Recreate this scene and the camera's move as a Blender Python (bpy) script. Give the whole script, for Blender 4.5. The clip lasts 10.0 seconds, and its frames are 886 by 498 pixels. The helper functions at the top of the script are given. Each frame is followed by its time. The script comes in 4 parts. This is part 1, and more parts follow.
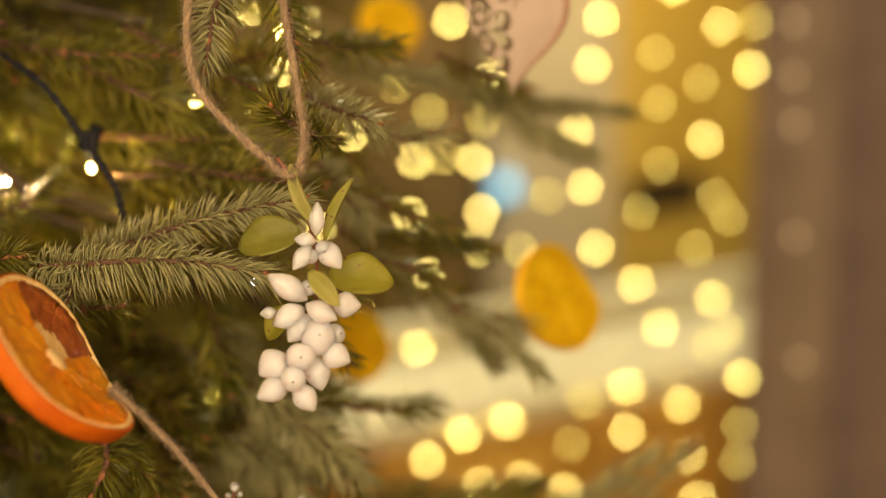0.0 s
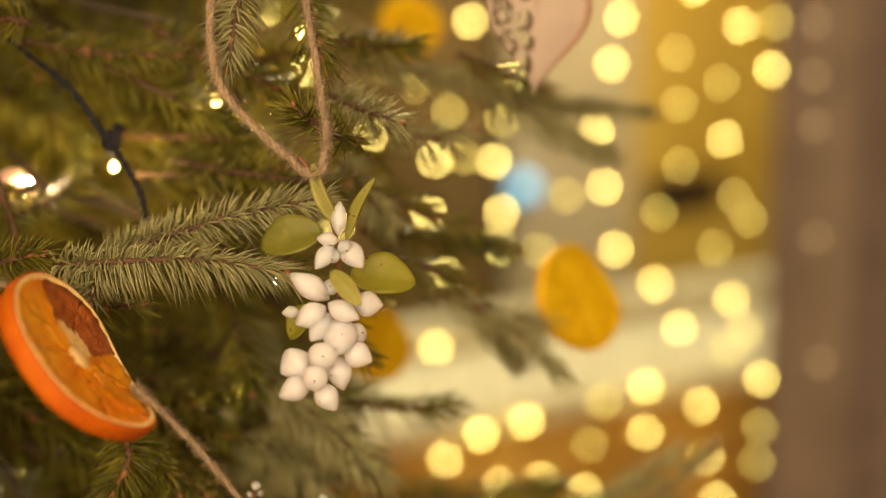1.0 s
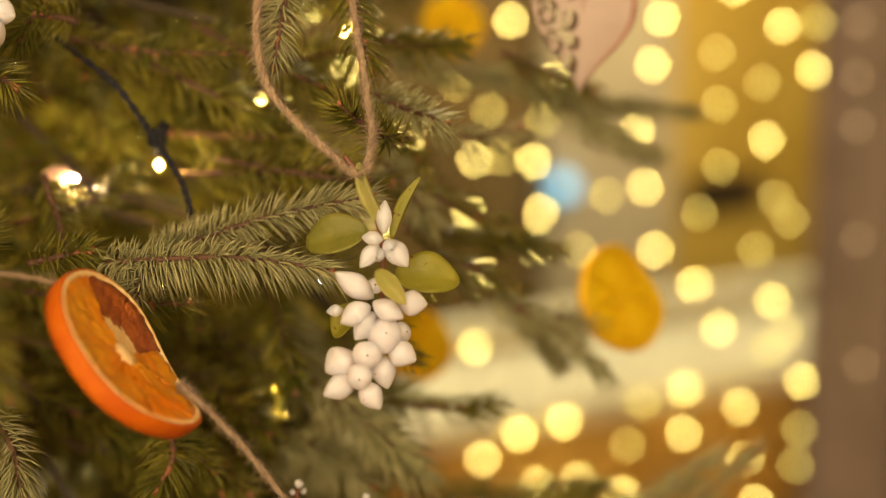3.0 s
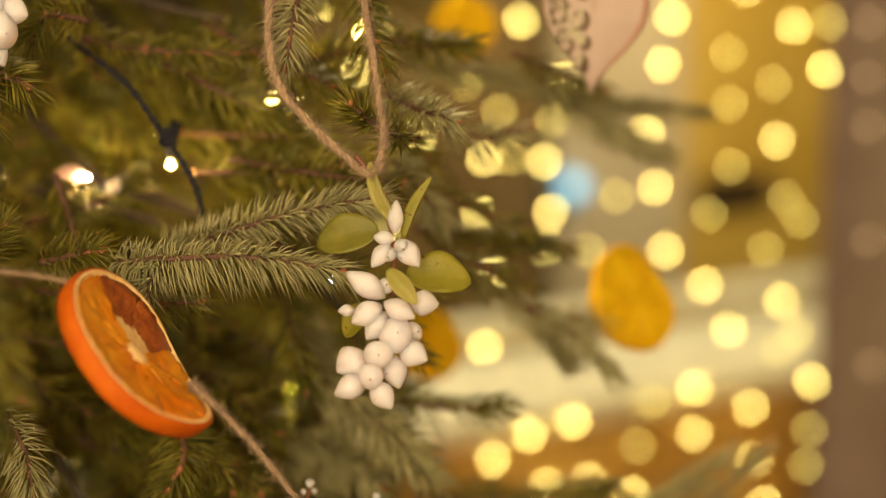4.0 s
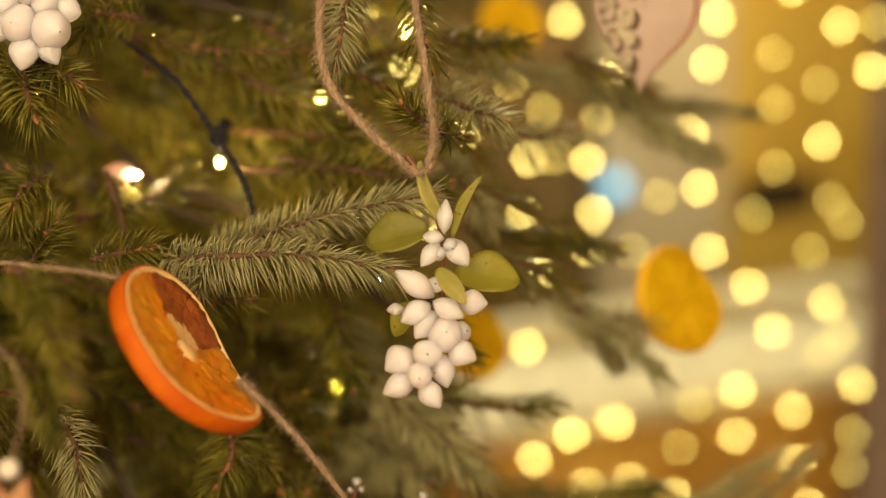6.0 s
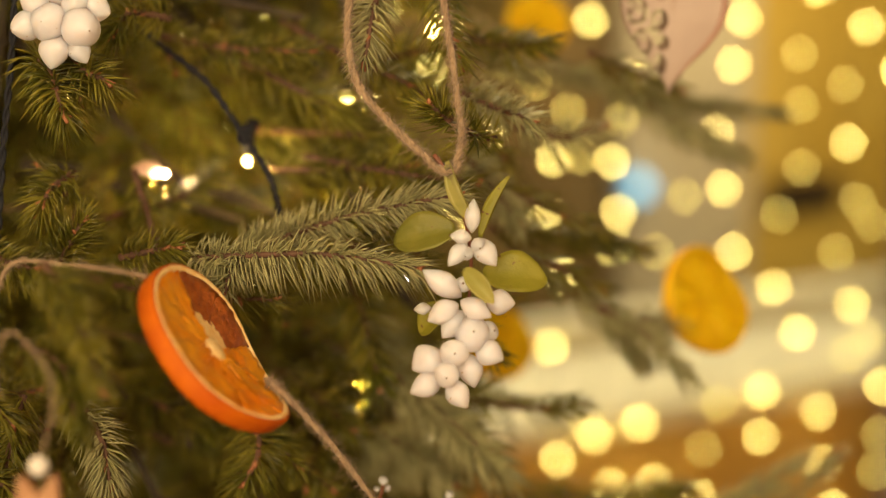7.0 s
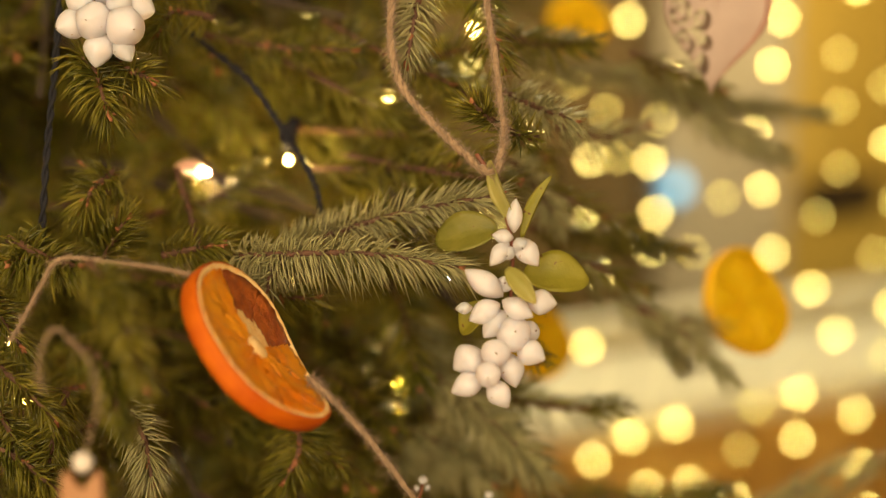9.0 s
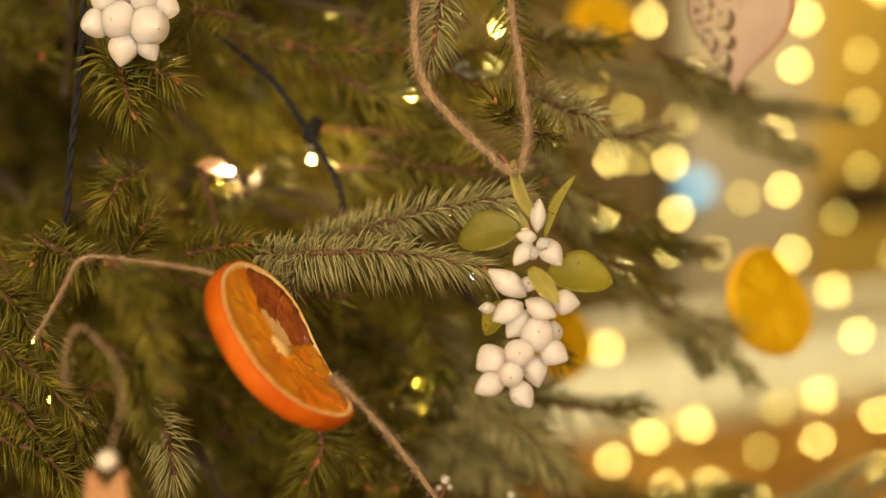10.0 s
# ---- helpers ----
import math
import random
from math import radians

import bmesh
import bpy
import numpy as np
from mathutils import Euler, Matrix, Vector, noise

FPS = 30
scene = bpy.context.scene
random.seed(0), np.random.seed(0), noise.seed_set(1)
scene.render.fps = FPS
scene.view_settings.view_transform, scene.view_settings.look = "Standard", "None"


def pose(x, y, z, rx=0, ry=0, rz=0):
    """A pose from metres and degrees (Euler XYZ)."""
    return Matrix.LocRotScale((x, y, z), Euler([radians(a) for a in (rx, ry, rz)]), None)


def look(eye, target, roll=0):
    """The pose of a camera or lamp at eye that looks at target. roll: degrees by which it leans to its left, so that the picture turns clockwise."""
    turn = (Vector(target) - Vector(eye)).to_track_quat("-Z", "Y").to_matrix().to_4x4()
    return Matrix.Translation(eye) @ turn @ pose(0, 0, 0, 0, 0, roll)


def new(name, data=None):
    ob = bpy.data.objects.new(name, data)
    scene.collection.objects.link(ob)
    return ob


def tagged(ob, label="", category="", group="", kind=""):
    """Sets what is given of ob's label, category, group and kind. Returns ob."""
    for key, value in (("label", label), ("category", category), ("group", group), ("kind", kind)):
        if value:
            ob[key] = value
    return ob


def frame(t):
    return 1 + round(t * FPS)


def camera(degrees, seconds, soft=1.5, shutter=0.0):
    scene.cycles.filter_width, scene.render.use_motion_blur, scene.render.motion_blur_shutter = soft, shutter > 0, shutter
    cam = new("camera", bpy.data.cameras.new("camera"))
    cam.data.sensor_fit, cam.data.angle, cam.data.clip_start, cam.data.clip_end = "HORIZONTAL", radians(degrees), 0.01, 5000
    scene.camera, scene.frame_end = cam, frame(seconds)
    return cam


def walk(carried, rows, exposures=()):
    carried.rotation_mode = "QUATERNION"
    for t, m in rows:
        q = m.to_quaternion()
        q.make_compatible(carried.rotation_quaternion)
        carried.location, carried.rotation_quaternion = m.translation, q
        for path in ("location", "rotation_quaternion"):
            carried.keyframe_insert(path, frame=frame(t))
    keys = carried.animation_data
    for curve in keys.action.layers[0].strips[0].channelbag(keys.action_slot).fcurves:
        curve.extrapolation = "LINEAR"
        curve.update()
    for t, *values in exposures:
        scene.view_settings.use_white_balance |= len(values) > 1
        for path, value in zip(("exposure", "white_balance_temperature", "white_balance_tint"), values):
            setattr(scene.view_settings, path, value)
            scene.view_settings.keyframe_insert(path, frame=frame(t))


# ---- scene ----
import collections

cam = camera(31.64, 10.0, soft=1.25)
cam.data.dof.use_dof = True
cam.data.dof.focus_distance = 0.502
cam.data.dof.aperture_fstop = 4.2
PATH = [
    (0.0, 0.00000, 0.00000, 1.4000, 75.850, 0.890, -0.224),
    (0.5, -0.00049, 0.00003, 1.4000, 75.850, 0.890, 0.076),
    (1.0, -0.00114, 0.00007, 1.4000, 75.850, 0.890, 0.472),
    (1.5, -0.00164, 0.00010, 1.4000, 75.850, 0.890, 0.780),
    (2.0, -0.00229, 0.00013, 1.4000, 75.850, 0.890, 1.177),
    (2.5, -0.00297, 0.00016, 1.4000, 75.850, 0.890, 1.589),
    (2.7, -0.00319, 0.00016, 1.4000, 75.850, 0.890, 1.728),
    (3.8, -0.00390, 0.00018, 1.4000, 75.850, 0.890, 2.164),
    (4.0, -0.00404, 0.00019, 1.4000, 75.850, 0.890, 2.247),
    (4.5, -0.00467, 0.00020, 1.4000, 75.850, 0.890, 2.630),
    (5.0, -0.00525, 0.00021, 1.4000, 75.850, 0.890, 2.984),
    (5.5, -0.00587, 0.00022, 1.4000, 75.850, 0.890, 3.363),
    (7.0, -0.00801, 0.00020, 1.4000, 75.850, 0.890, 4.674),
    (7.5, -0.00857, 0.00019, 1.4000, 75.850, 0.890, 5.013),
    (8.0, -0.00907, 0.00018, 1.4000, 75.850, 0.890, 5.320),
    (8.5, -0.00963, 0.00016, 1.4000, 75.850, 0.890, 5.664),
    (9.0, -0.01018, 0.00014, 1.4000, 75.850, 0.890, 5.994),
    (9.5, -0.01074, 0.00012, 1.4000, 75.850, 0.890, 6.339),
    (10.0, -0.01138, 0.00009, 1.4000, 75.850, 0.890, 6.731),
]
walk(cam, [(t, pose(*p)) for t, *p in PATH])

# ---- world and large lights ----
world = bpy.data.worlds.new("night")
world.use_nodes = True
world.node_tree.nodes["Background"].inputs[0].default_value = (0.16, 0.13, 0.10, 1)
world.node_tree.nodes["Background"].inputs[1].default_value = 0.05
scene.world = world
scene.view_settings.exposure = 0.0

# The window wall runs at a slant behind the tree: x along it, y out through it.
ROOM = Matrix.Translation((0.046, 2.28, 0)) @ Matrix.Rotation(radians(27), 4, "Z")


def lamp(name, m, size, watts, colour):
    data = bpy.data.lights.new(name, "AREA")
    data.shape, data.size, data.energy, data.color = "DISK", size, watts, colour
    ob = new(name, data)
    ob.matrix_basis = m
    return ob


# soft key light added overhead, out of view
lamp("ceiling_key_light", look((0.75, -0.70, 2.52), (0.1, 0.7, 1.2)), 1.1, 24, (1.0, 0.76, 0.45))
# fill light added behind the camera to light the tree from the front
lamp("front_fill_light", look((-0.25, -1.25, 1.78), (-0.12, 0.7, 1.25)), 0.95, 34, (1.0, 0.76, 0.45))
# unseen light added outside to brighten the building wall
lamp("facade_fill_light", ROOM @ look((2.6, 2.2, 1.9), (3.3, 4.5, -0.3)), 0.5, 92, (1.0, 0.73, 0.36))
# unseen light added over the window to brighten sill and tree from behind
lamp("sill_fill_light", ROOM @ look((-0.1, 1.5, 2.5), (0.1, 0.1, 0.6)), 0.4, 56, (0.98, 0.85, 0.51))


def crown_lamp(place, watts, colour=(1.0, 0.68, 0.20)):
    """A point light added in the crown; most stand near a bulb, a few have none."""
    data = bpy.data.lights.new("added_crown_light", "POINT")
    data.shadow_soft_size, data.energy, data.color = 0.0022, watts, colour
    new("added_crown_light", data).location = place


crown_lamp((-0.1642, 0.5759, 1.2787), 0.065, (1.0, 0.60, 0.28))
crown_lamp((-0.1344, 0.5899, 1.2815), 0.045)
# fill lights inside the crown, put in to brighten its dark parts
for spot, watts in (((-0.1978, 0.7536, 1.2860), 0.48), ((-0.1603, 0.8543, 1.2529), 0.30), ((-0.2180, 0.8408, 1.2944), 0.30), ((-0.1000, 0.7150, 1.2835), 0.16),
                    ((-0.1230, 0.8197, 1.1000), 0.45), ((-0.1665, 0.6848, 1.3016), 0.19), ((-0.1336, 0.6828, 1.2803), 0.11), ((-0.1023, 0.7609, 1.2226), 0.30), ((-0.2291, 0.7361, 1.1275), 0.18),
                    ((-0.2228, 0.7833, 1.2312), 0.20), ((-0.0763, 0.7628, 1.3119), 0.05)):
    crown_lamp(spot, watts)


# ---- materials ----
def material(name, colour, rough=0.6, second=None, scale=40.0, metal=0.0, bump=0.0, bump_scale=200.0, sub=0.0, sub_radius=(1, 0.5, 0.3),
             sheen=0.0, coat=0.0, spec=0.5, island=0.0, trans=0.0, detail=6.0, specks=None):
    m = bpy.data.materials.new(name)
    m.use_nodes = True
    nt = m.node_tree
    b = nt.nodes["Principled BSDF"]
    b.inputs["Roughness"].default_value = rough
    b.inputs["Metallic"].default_value = metal
    b.inputs["Specular IOR Level"].default_value = spec
    b.inputs["Sheen Weight"].default_value = sheen
    b.inputs["Coat Weight"].default_value = coat
    if sub:
        b.inputs["Subsurface Weight"].default_value = sub
        b.inputs["Subsurface Radius"].default_value = sub_radius
        b.inputs["Subsurface Scale"].default_value = 0.016
    co = nt.nodes.new("ShaderNodeTexCoord")
    noise_node = nt.nodes.new("ShaderNodeTexNoise")
    noise_node.inputs["Scale"].default_value = scale
    noise_node.inputs["Detail"].default_value = detail
    nt.links.new(co.outputs["Object"], noise_node.inputs["Vector"])
    ramp = nt.nodes.new("ShaderNodeValToRGB")
    ramp.color_ramp.elements[0].position, ramp.color_ramp.elements[1].position = 0.35, 0.68
    ramp.color_ramp.elements[0].color = (*colour, 1)
    ramp.color_ramp.elements[1].color = (*(second or tuple(c * 0.75 for c in colour)), 1)
    nt.links.new(noise_node.outputs["Fac"], ramp.inputs[0])
    out = ramp.outputs[0]
    if specks:
        spot_noise = nt.nodes.new("ShaderNodeTexNoise")
        spot_noise.inputs["Scale"].default_value, spot_noise.inputs["Detail"].default_value = specks[1], 2
        nt.links.new(co.outputs["Object"], spot_noise.inputs["Vector"])
        spot_ramp = nt.nodes.new("ShaderNodeValToRGB")
        spot_ramp.color_ramp.elements[0].position, spot_ramp.color_ramp.elements[1].position = specks[2], specks[2] + 0.04
        nt.links.new(spot_noise.outputs["Fac"], spot_ramp.inputs[0])
        blend = nt.nodes.new("ShaderNodeMix")
        blend.data_type = "RGBA"
        nt.links.new(spot_ramp.outputs[0], blend.inputs[0])
        nt.links.new(out, blend.inputs[6])
        blend.inputs[7].default_value = (*specks[0], 1)
        out = blend.outputs[2]
    if island:
        geo = nt.nodes.new("ShaderNodeNewGeometry")
        mul = nt.nodes.new("ShaderNodeMapRange")
        mul.inputs["To Min"].default_value, mul.inputs["To Max"].default_value = 1 - island, 1 + island
        nt.links.new(geo.outputs["Random Per Island"], mul.inputs["Value"])
        hsv = nt.nodes.new("ShaderNodeHueSaturation")
        nt.links.new(mul.outputs[0], hsv.inputs["Value"])
        nt.links.new(out, hsv.inputs["Color"])
        out = hsv.outputs[0]
    nt.links.new(out, b.inputs["Base Color"])
    if trans:
        tl = nt.nodes.new("ShaderNodeBsdfTranslucent")
        mix = nt.nodes.new("ShaderNodeMixShader")
        mix.inputs[0].default_value = trans
        nt.links.new(out, tl.inputs[0])
        nt.links.new(b.outputs[0], mix.inputs[1])
        nt.links.new(tl.outputs[0], mix.inputs[2])
        nt.links.new(mix.outputs[0], nt.nodes["Material Output"].inputs[0])
    if bump:
        n2 = nt.nodes.new("ShaderNodeTexNoise")
        n2.inputs["Scale"].default_value, n2.inputs["Detail"].default_value = bump_scale, 5
        nt.links.new(co.outputs["Object"], n2.inputs["Vector"])
        bp = nt.nodes.new("ShaderNodeBump")
        bp.inputs["Strength"].default_value, bp.inputs["Distance"].default_value = bump, 0.001
        nt.links.new(n2.outputs["Fac"], bp.inputs["Height"])
        nt.links.new(bp.outputs[0], b.inputs["Normal"])
    return m


def glow(name, colour, strength):
    m = bpy.data.materials.new(name)
    m.use_nodes = True
    b = m.node_tree.nodes["Principled BSDF"]
    b.inputs["Base Color"].default_value = (0.8, 0.75, 0.6, 1)
    b.inputs["Emission Color"].default_value = (*colour, 1)
    b.inputs["Emission Strength"].default_value = strength
    return m


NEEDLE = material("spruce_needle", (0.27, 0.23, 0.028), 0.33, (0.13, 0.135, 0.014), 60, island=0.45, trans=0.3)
BLUISH = material("pale_needle", (0.44, 0.41, 0.20), 0.45, (0.31, 0.30, 0.125), 80, island=0.25, trans=0.15)
STEM = material("twig_bark", (0.15, 0.07, 0.04), 0.7, (0.08, 0.04, 0.022), 400, bump=0.6, bump_scale=900)
BARK = material("trunk_bark", (0.075, 0.055, 0.035), 0.85, (0.04, 0.03, 0.02), 60, bump=0.8, bump_scale=120)
BUD = material("bud_scale", (0.42, 0.17, 0.07), 0.6, (0.28, 0.10, 0.04), 500)
# brightened copy of the needle colour, standing in for light on the needles
LIT_NEEDLE = material("lit_needle", (0.40, 0.36, 0.06), 0.35, (0.26, 0.25, 0.035), 60, island=0.4, trans=0.45)
BERRY = material("snowberry_skin", (0.77, 0.73, 0.80), 0.45, (0.73, 0.67, 0.71), 160, bump=0.25, bump_scale=300, sub=1.0, sub_radius=(1, 0.85, 0.75), specks=((0.45, 0.27, 0.14), 420, 0.73))
SPECK = material("dried_speck", (0.22, 0.12, 0.06), 0.8, (0.12, 0.06, 0.03), 900)
LEAF = material("snowberry_leaf", (0.29, 0.275, 0.022), 0.5, (0.36, 0.325, 0.035), 130, bump=0.35, bump_scale=500, trans=0.3, specks=((0.20, 0.10, 0.03), 260, 0.67))
DULL_LEAF = material("dull_leaf", (0.18, 0.18, 0.022), 0.5, (0.24, 0.225, 0.032), 130, bump=0.35, bump_scale=500, trans=0.2, specks=((0.20, 0.10, 0.03), 260, 0.68))
PALE_LEAF = material("pale_leaf", (0.48, 0.43, 0.12), 0.5, (0.38, 0.36, 0.08), 150, trans=0.3)
RED_STEM = material("red_stem", (0.24, 0.075, 0.04), 0.5, (0.15, 0.06, 0.03), 300)
TWINE = material("jute_twine", (0.37, 0.255, 0.155), 0.85, (0.25, 0.165, 0.09), 700, sheen=0.3, island=0.3)
RIND = material("orange_rind", (0.62, 0.135, 0.002), 0.6, (0.50, 0.085, 0.001), 90, bump=0.6, bump_scale=900, spec=0.2)
PITH = material("orange_pith", (0.95, 0.70, 0.34), 0.75, (0.90, 0.56, 0.19), 300, bump=0.5, bump_scale=700)
FLESH = material("orange_flesh", (1.0, 0.46, 0.02), 0.3, (0.95, 0.27, 0.004), 75, bump=0.4, bump_scale=420, coat=0.3, trans=0.2)
FLESH_DARK = material("dried_shaded_flesh", (0.46, 0.12, 0.014), 0.4, (0.26, 0.05, 0.008), 260, bump=1.0, bump_scale=600, coat=0.3, trans=0.1)
YELLOW_FLESH = material("amber_flesh", (0.90, 0.66, 0.007), 0.55, (0.82, 0.53, 0.005), 60, bump=0.5, trans=0.35, spec=0.2)
YELLOW_RIND = material("amber_rind", (0.82, 0.50, 0.010), 0.5, (0.74, 0.38, 0.008), 90, spec=0.2)
CABLE = material("dark_cable", (0.005, 0.006, 0.012), 0.8, (0.010, 0.010, 0.015), 300)
CERAMIC = material("pink_white_ceramic", (0.47, 0.365, 0.305), 0.6, (0.41, 0.31, 0.255), 50, bump=0.15, bump_scale=300)
INNER_SHADE = material("inner_shade_brown", (0.22, 0.145, 0.09), 0.8, (0.17, 0.11, 0.07), 80)
BLUSH = material("blushed_edge", (0.42, 0.25, 0.19), 0.6, (0.36, 0.20, 0.15), 80)
WOOD = material("light_wood", (0.44, 0.23, 0.10), 0.6, (0.36, 0.17, 0.07), 60)
WHITE = material("white_bead", (0.82, 0.77, 0.70), 0.4, (0.76, 0.70, 0.62), 200)
BULB_BRIGHT = glow("lit_bulb", (1.0, 0.74, 0.18), 28)
# weaker bulbs, used in place of bulb reflections in the missing window glass
BULB_REFLECTED = glow("reflection_bulb", (1.0, 0.76, 0.15), 8.5)
BULB_VEILED = glow("veiled_bulb", (1.0, 0.62, 0.30), 2.0)
BULB_COOL = glow("cool_white_bulb", (0.75, 0.75, 1.0), 24)
BULB_TREE = glow("lit_tree_bulb", (1.0, 0.66, 0.13), 110)
BULB_BACKLIGHT = glow("backlight_bulb", (1.0, 0.64, 0.06), 160)
BULB_WARM = glow("pink_warm_bulb", (1.0, 0.62, 0.34), 900)
BLUE_SIGN = glow("blue_sign_light", (0.05, 0.46, 0.70), 2.6)
SILL = material("cream_paint", (0.84, 0.80, 0.62), 0.5, (0.80, 0.75, 0.56), 8, bump=0.1)
PANEL = material("honey_wood_panel", (0.60, 0.37, 0.10), 0.45, (0.50, 0.28, 0.055), 5)
DRAPE = material("mauve_brown_drape", (0.36, 0.29, 0.265), 0.9, (0.28, 0.22, 0.20), 12, sheen=0.3)
FACADE = material("ochre_plaster", (0.66, 0.48, 0.10), 0.8, (0.54, 0.36, 0.05), 2, bump=0.3, bump_scale=30)
STONE = material("pale_stone", (0.58, 0.53, 0.40), 0.8, (0.50, 0.45, 0.32), 3, bump=0.3, bump_scale=30)
DARK = material("dark_shop_opening", (0.03, 0.02, 0.012), 0.6, (0.05, 0.03, 0.02), 4)
PLASTER = material("warm_room_plaster", (0.80, 0.70, 0.56), 0.85, (0.74, 0.63, 0.50), 4, bump=0.1, bump_scale=60)
PLANK = material("oak_floorboard", (0.30, 0.17, 0.075), 0.45, (0.22, 0.12, 0.05), 12, bump=0.1)
WALL_BROWN = material("dull_brown", (0.24, 0.165, 0.06), 0.7, (0.15, 0.105, 0.04), 3)
GROUND = material("night_paving", (0.10, 0.085, 0.065), 0.8, (0.07, 0.06, 0.05), 6, bump=0.3, bump_scale=40)


# ---- mesh helpers ----
def mesh_object(name, verts, faces, mats, parent=None, smooth=True, slots=None):
    me = bpy.data.meshes.new(name)
    me.from_pydata(verts, [], faces)
    for m in mats:
        me.materials.append(m)
    if slots is not None:
        me.polygons.foreach_set("material_index", slots)
    if smooth:
        me.polygons.foreach_set("use_smooth", [True] * len(me.polygons))
    me.update()
    ob = new(name, me)
    ob.parent = parent
    return ob


def part(name, bm, mat, parent, label="", smooth=True):
    me = bpy.data.meshes.new(name)
    bm.to_mesh(me)
    bm.free()
    me.materials.append(mat)
    if smooth:
        me.polygons.foreach_set("use_smooth", [True] * len(me.polygons))
    ob = new(name, me)
    ob.parent = parent
    return tagged(ob, label)


def thing(name, place, label, category, group="", kind=""):
    ob = new(name)
    ob.location = place
    ob.empty_display_size = 0.01
    return tagged(ob, label, category, group, kind)


def local(root, points):
    o = root.location
    return [Vector(p) - o for p in points]


def spline(points, n):
    """Catmull-Rom through the points, n samples."""
    pts = [Vector(p) for p in points]
    if len(pts) == 2:
        return [pts[0].lerp(pts[1], i / (n - 1)) for i in range(n)]
    pts = [pts[0] * 2 - pts[1]] + pts + [pts[-1] * 2 - pts[-2]]
    out, segs = [], len(pts) - 3
    for i in range(n):
        s = i / (n - 1) * segs
        k = min(int(s), segs - 1)
        u = s - k
        a, b, c, d = pts[k:k + 4]
        out.append(0.5 * ((2 * b) + (c - a) * u + (2 * a - 5 * b + 4 * c - d) * u * u + (3 * b - a - 3 * c + d) * u ** 3))
    return out


def frames(path):
    """Tangent and two normals along a path, carried without twist."""
    out, side = [], None
    for i, p in enumerate(path):
        t = (path[min(i + 1, len(path) - 1)] - path[max(i - 1, 0)]).normalized()
        if side is None:
            side = t.orthogonal().normalized()
        side = (side - t * side.dot(t)).normalized()
        out.append((t, side, t.cross(side)))
    return out


def tube(path, radius, sides=8, verts=None, faces=None, caps=True):
    verts = [] if verts is None else verts
    faces = [] if faces is None else faces
    base = len(verts)
    fr = frames(path)
    for i, p in enumerate(path):
        r = radius(i / (len(path) - 1)) if callable(radius) else radius
        _, a, b = fr[i]
        for k in range(sides):
            w = 2 * math.pi * k / sides
            verts.append(p + r * (math.cos(w) * a + math.sin(w) * b))
    for i in range(len(path) - 1):
        for k in range(sides):
            k2 = (k + 1) % sides
            faces.append((base + i * sides + k, base + i * sides + k2, base + (i + 1) * sides + k2, base + (i + 1) * sides + k))
    if caps:
        faces.append(tuple(base + k for k in reversed(range(sides))))
        last = base + (len(path) - 1) * sides
        faces.append(tuple(last + k for k in range(sides)))
    return verts, faces


def box(bm, size, place, bevel=0.0, turn=0.0):
    made = bmesh.ops.create_cube(bm, size=1.0, matrix=Matrix.Translation(place) @ pose(0, 0, 0, 0, 0, turn) @ Matrix.Diagonal((*size, 1)))
    if bevel:
        edges = {e for v in made["verts"] for e in v.link_edges}
        bmesh.ops.bevel(bm, geom=list(edges), offset=bevel, segments=2, affect="EDGES")
    return bm


# ---- the room ----
def wall_between(name, a, b, z0, z1, thick, mat):
    a, b = Vector((*a, 0)), Vector((*b, 0))
    run = b - a
    bm = box(bmesh.new(), (run.length, thick, z1 - z0), (run.length / 2, 0, (z1 - z0) / 2))
    ob = part(name, bm, mat, None, smooth=False)
    ob.matrix_basis = Matrix.Translation((a.x, a.y, z0)) @ Matrix.Rotation(math.atan2(run.y, run.x), 4, "Z")
    return tagged(ob, "plain warm painted room wall", "wall", "", "structure")


IN, OUT = 0.0, 0.36


def room_box(name, lo, hi, mat, label, category, kind="structure", bevel=0.0):
    size = [h - l for l, h in zip(lo, hi)]
    ob = part(name, box(bmesh.new(), size, (0, 0, size[2] / 2), bevel), mat, None, smooth=False)
    ob.matrix_basis = ROOM @ Matrix.Translation(((lo[0] + hi[0]) / 2, (lo[1] + hi[1]) / 2, lo[2]))
    return tagged(ob, label, category, "", kind)


SILL_Z = 0.575
room_box("floor", (-2.6, -4.2, -0.1), (1.6, OUT, 0), PLANK, "oak boarded floor of the room", "floor")
room_box("wall_north_base", (-2.6, IN, 0), (1.6, OUT, SILL_Z - 0.035), PANEL, "honey-coloured wooden panelling below the window sill", "wall")
room_box("wall_north_left", (-2.6, IN, SILL_Z + 0.002), (-1.1, OUT, 2.6), PLASTER, "warm plaster wall beside the window", "wall")
room_box("wall_north_right", (1.12, IN, SILL_Z + 0.002), (1.6, OUT, 2.6), PLASTER, "warm plaster wall behind the drape", "wall")
room_box("wall_north_top", (-1.1, IN, 2.2), (1.12, OUT, 2.6), PLASTER, "plaster wall over the window", "wall")
room_box("window_sill", (-2.6, IN - 0.03, SILL_Z - 0.035), (1.6, OUT, SILL_Z), SILL, "deep cream painted window sill", "window sill", bevel=0.006)
room_box("wall_west", (-2.7, -4.2, 0), (-2.6, OUT, 2.6), PLASTER, "plain warm plaster room wall", "wall")
room_box("wall_east", (1.6, -4.2, 0), (1.7, OUT, 2.6), PLASTER, "plain warm plaster room wall", "wall")
room_box("wall_south", (-2.6, -4.3, 0), (1.6, -4.2, 2.6), PLASTER, "plain warm plaster room wall", "wall")
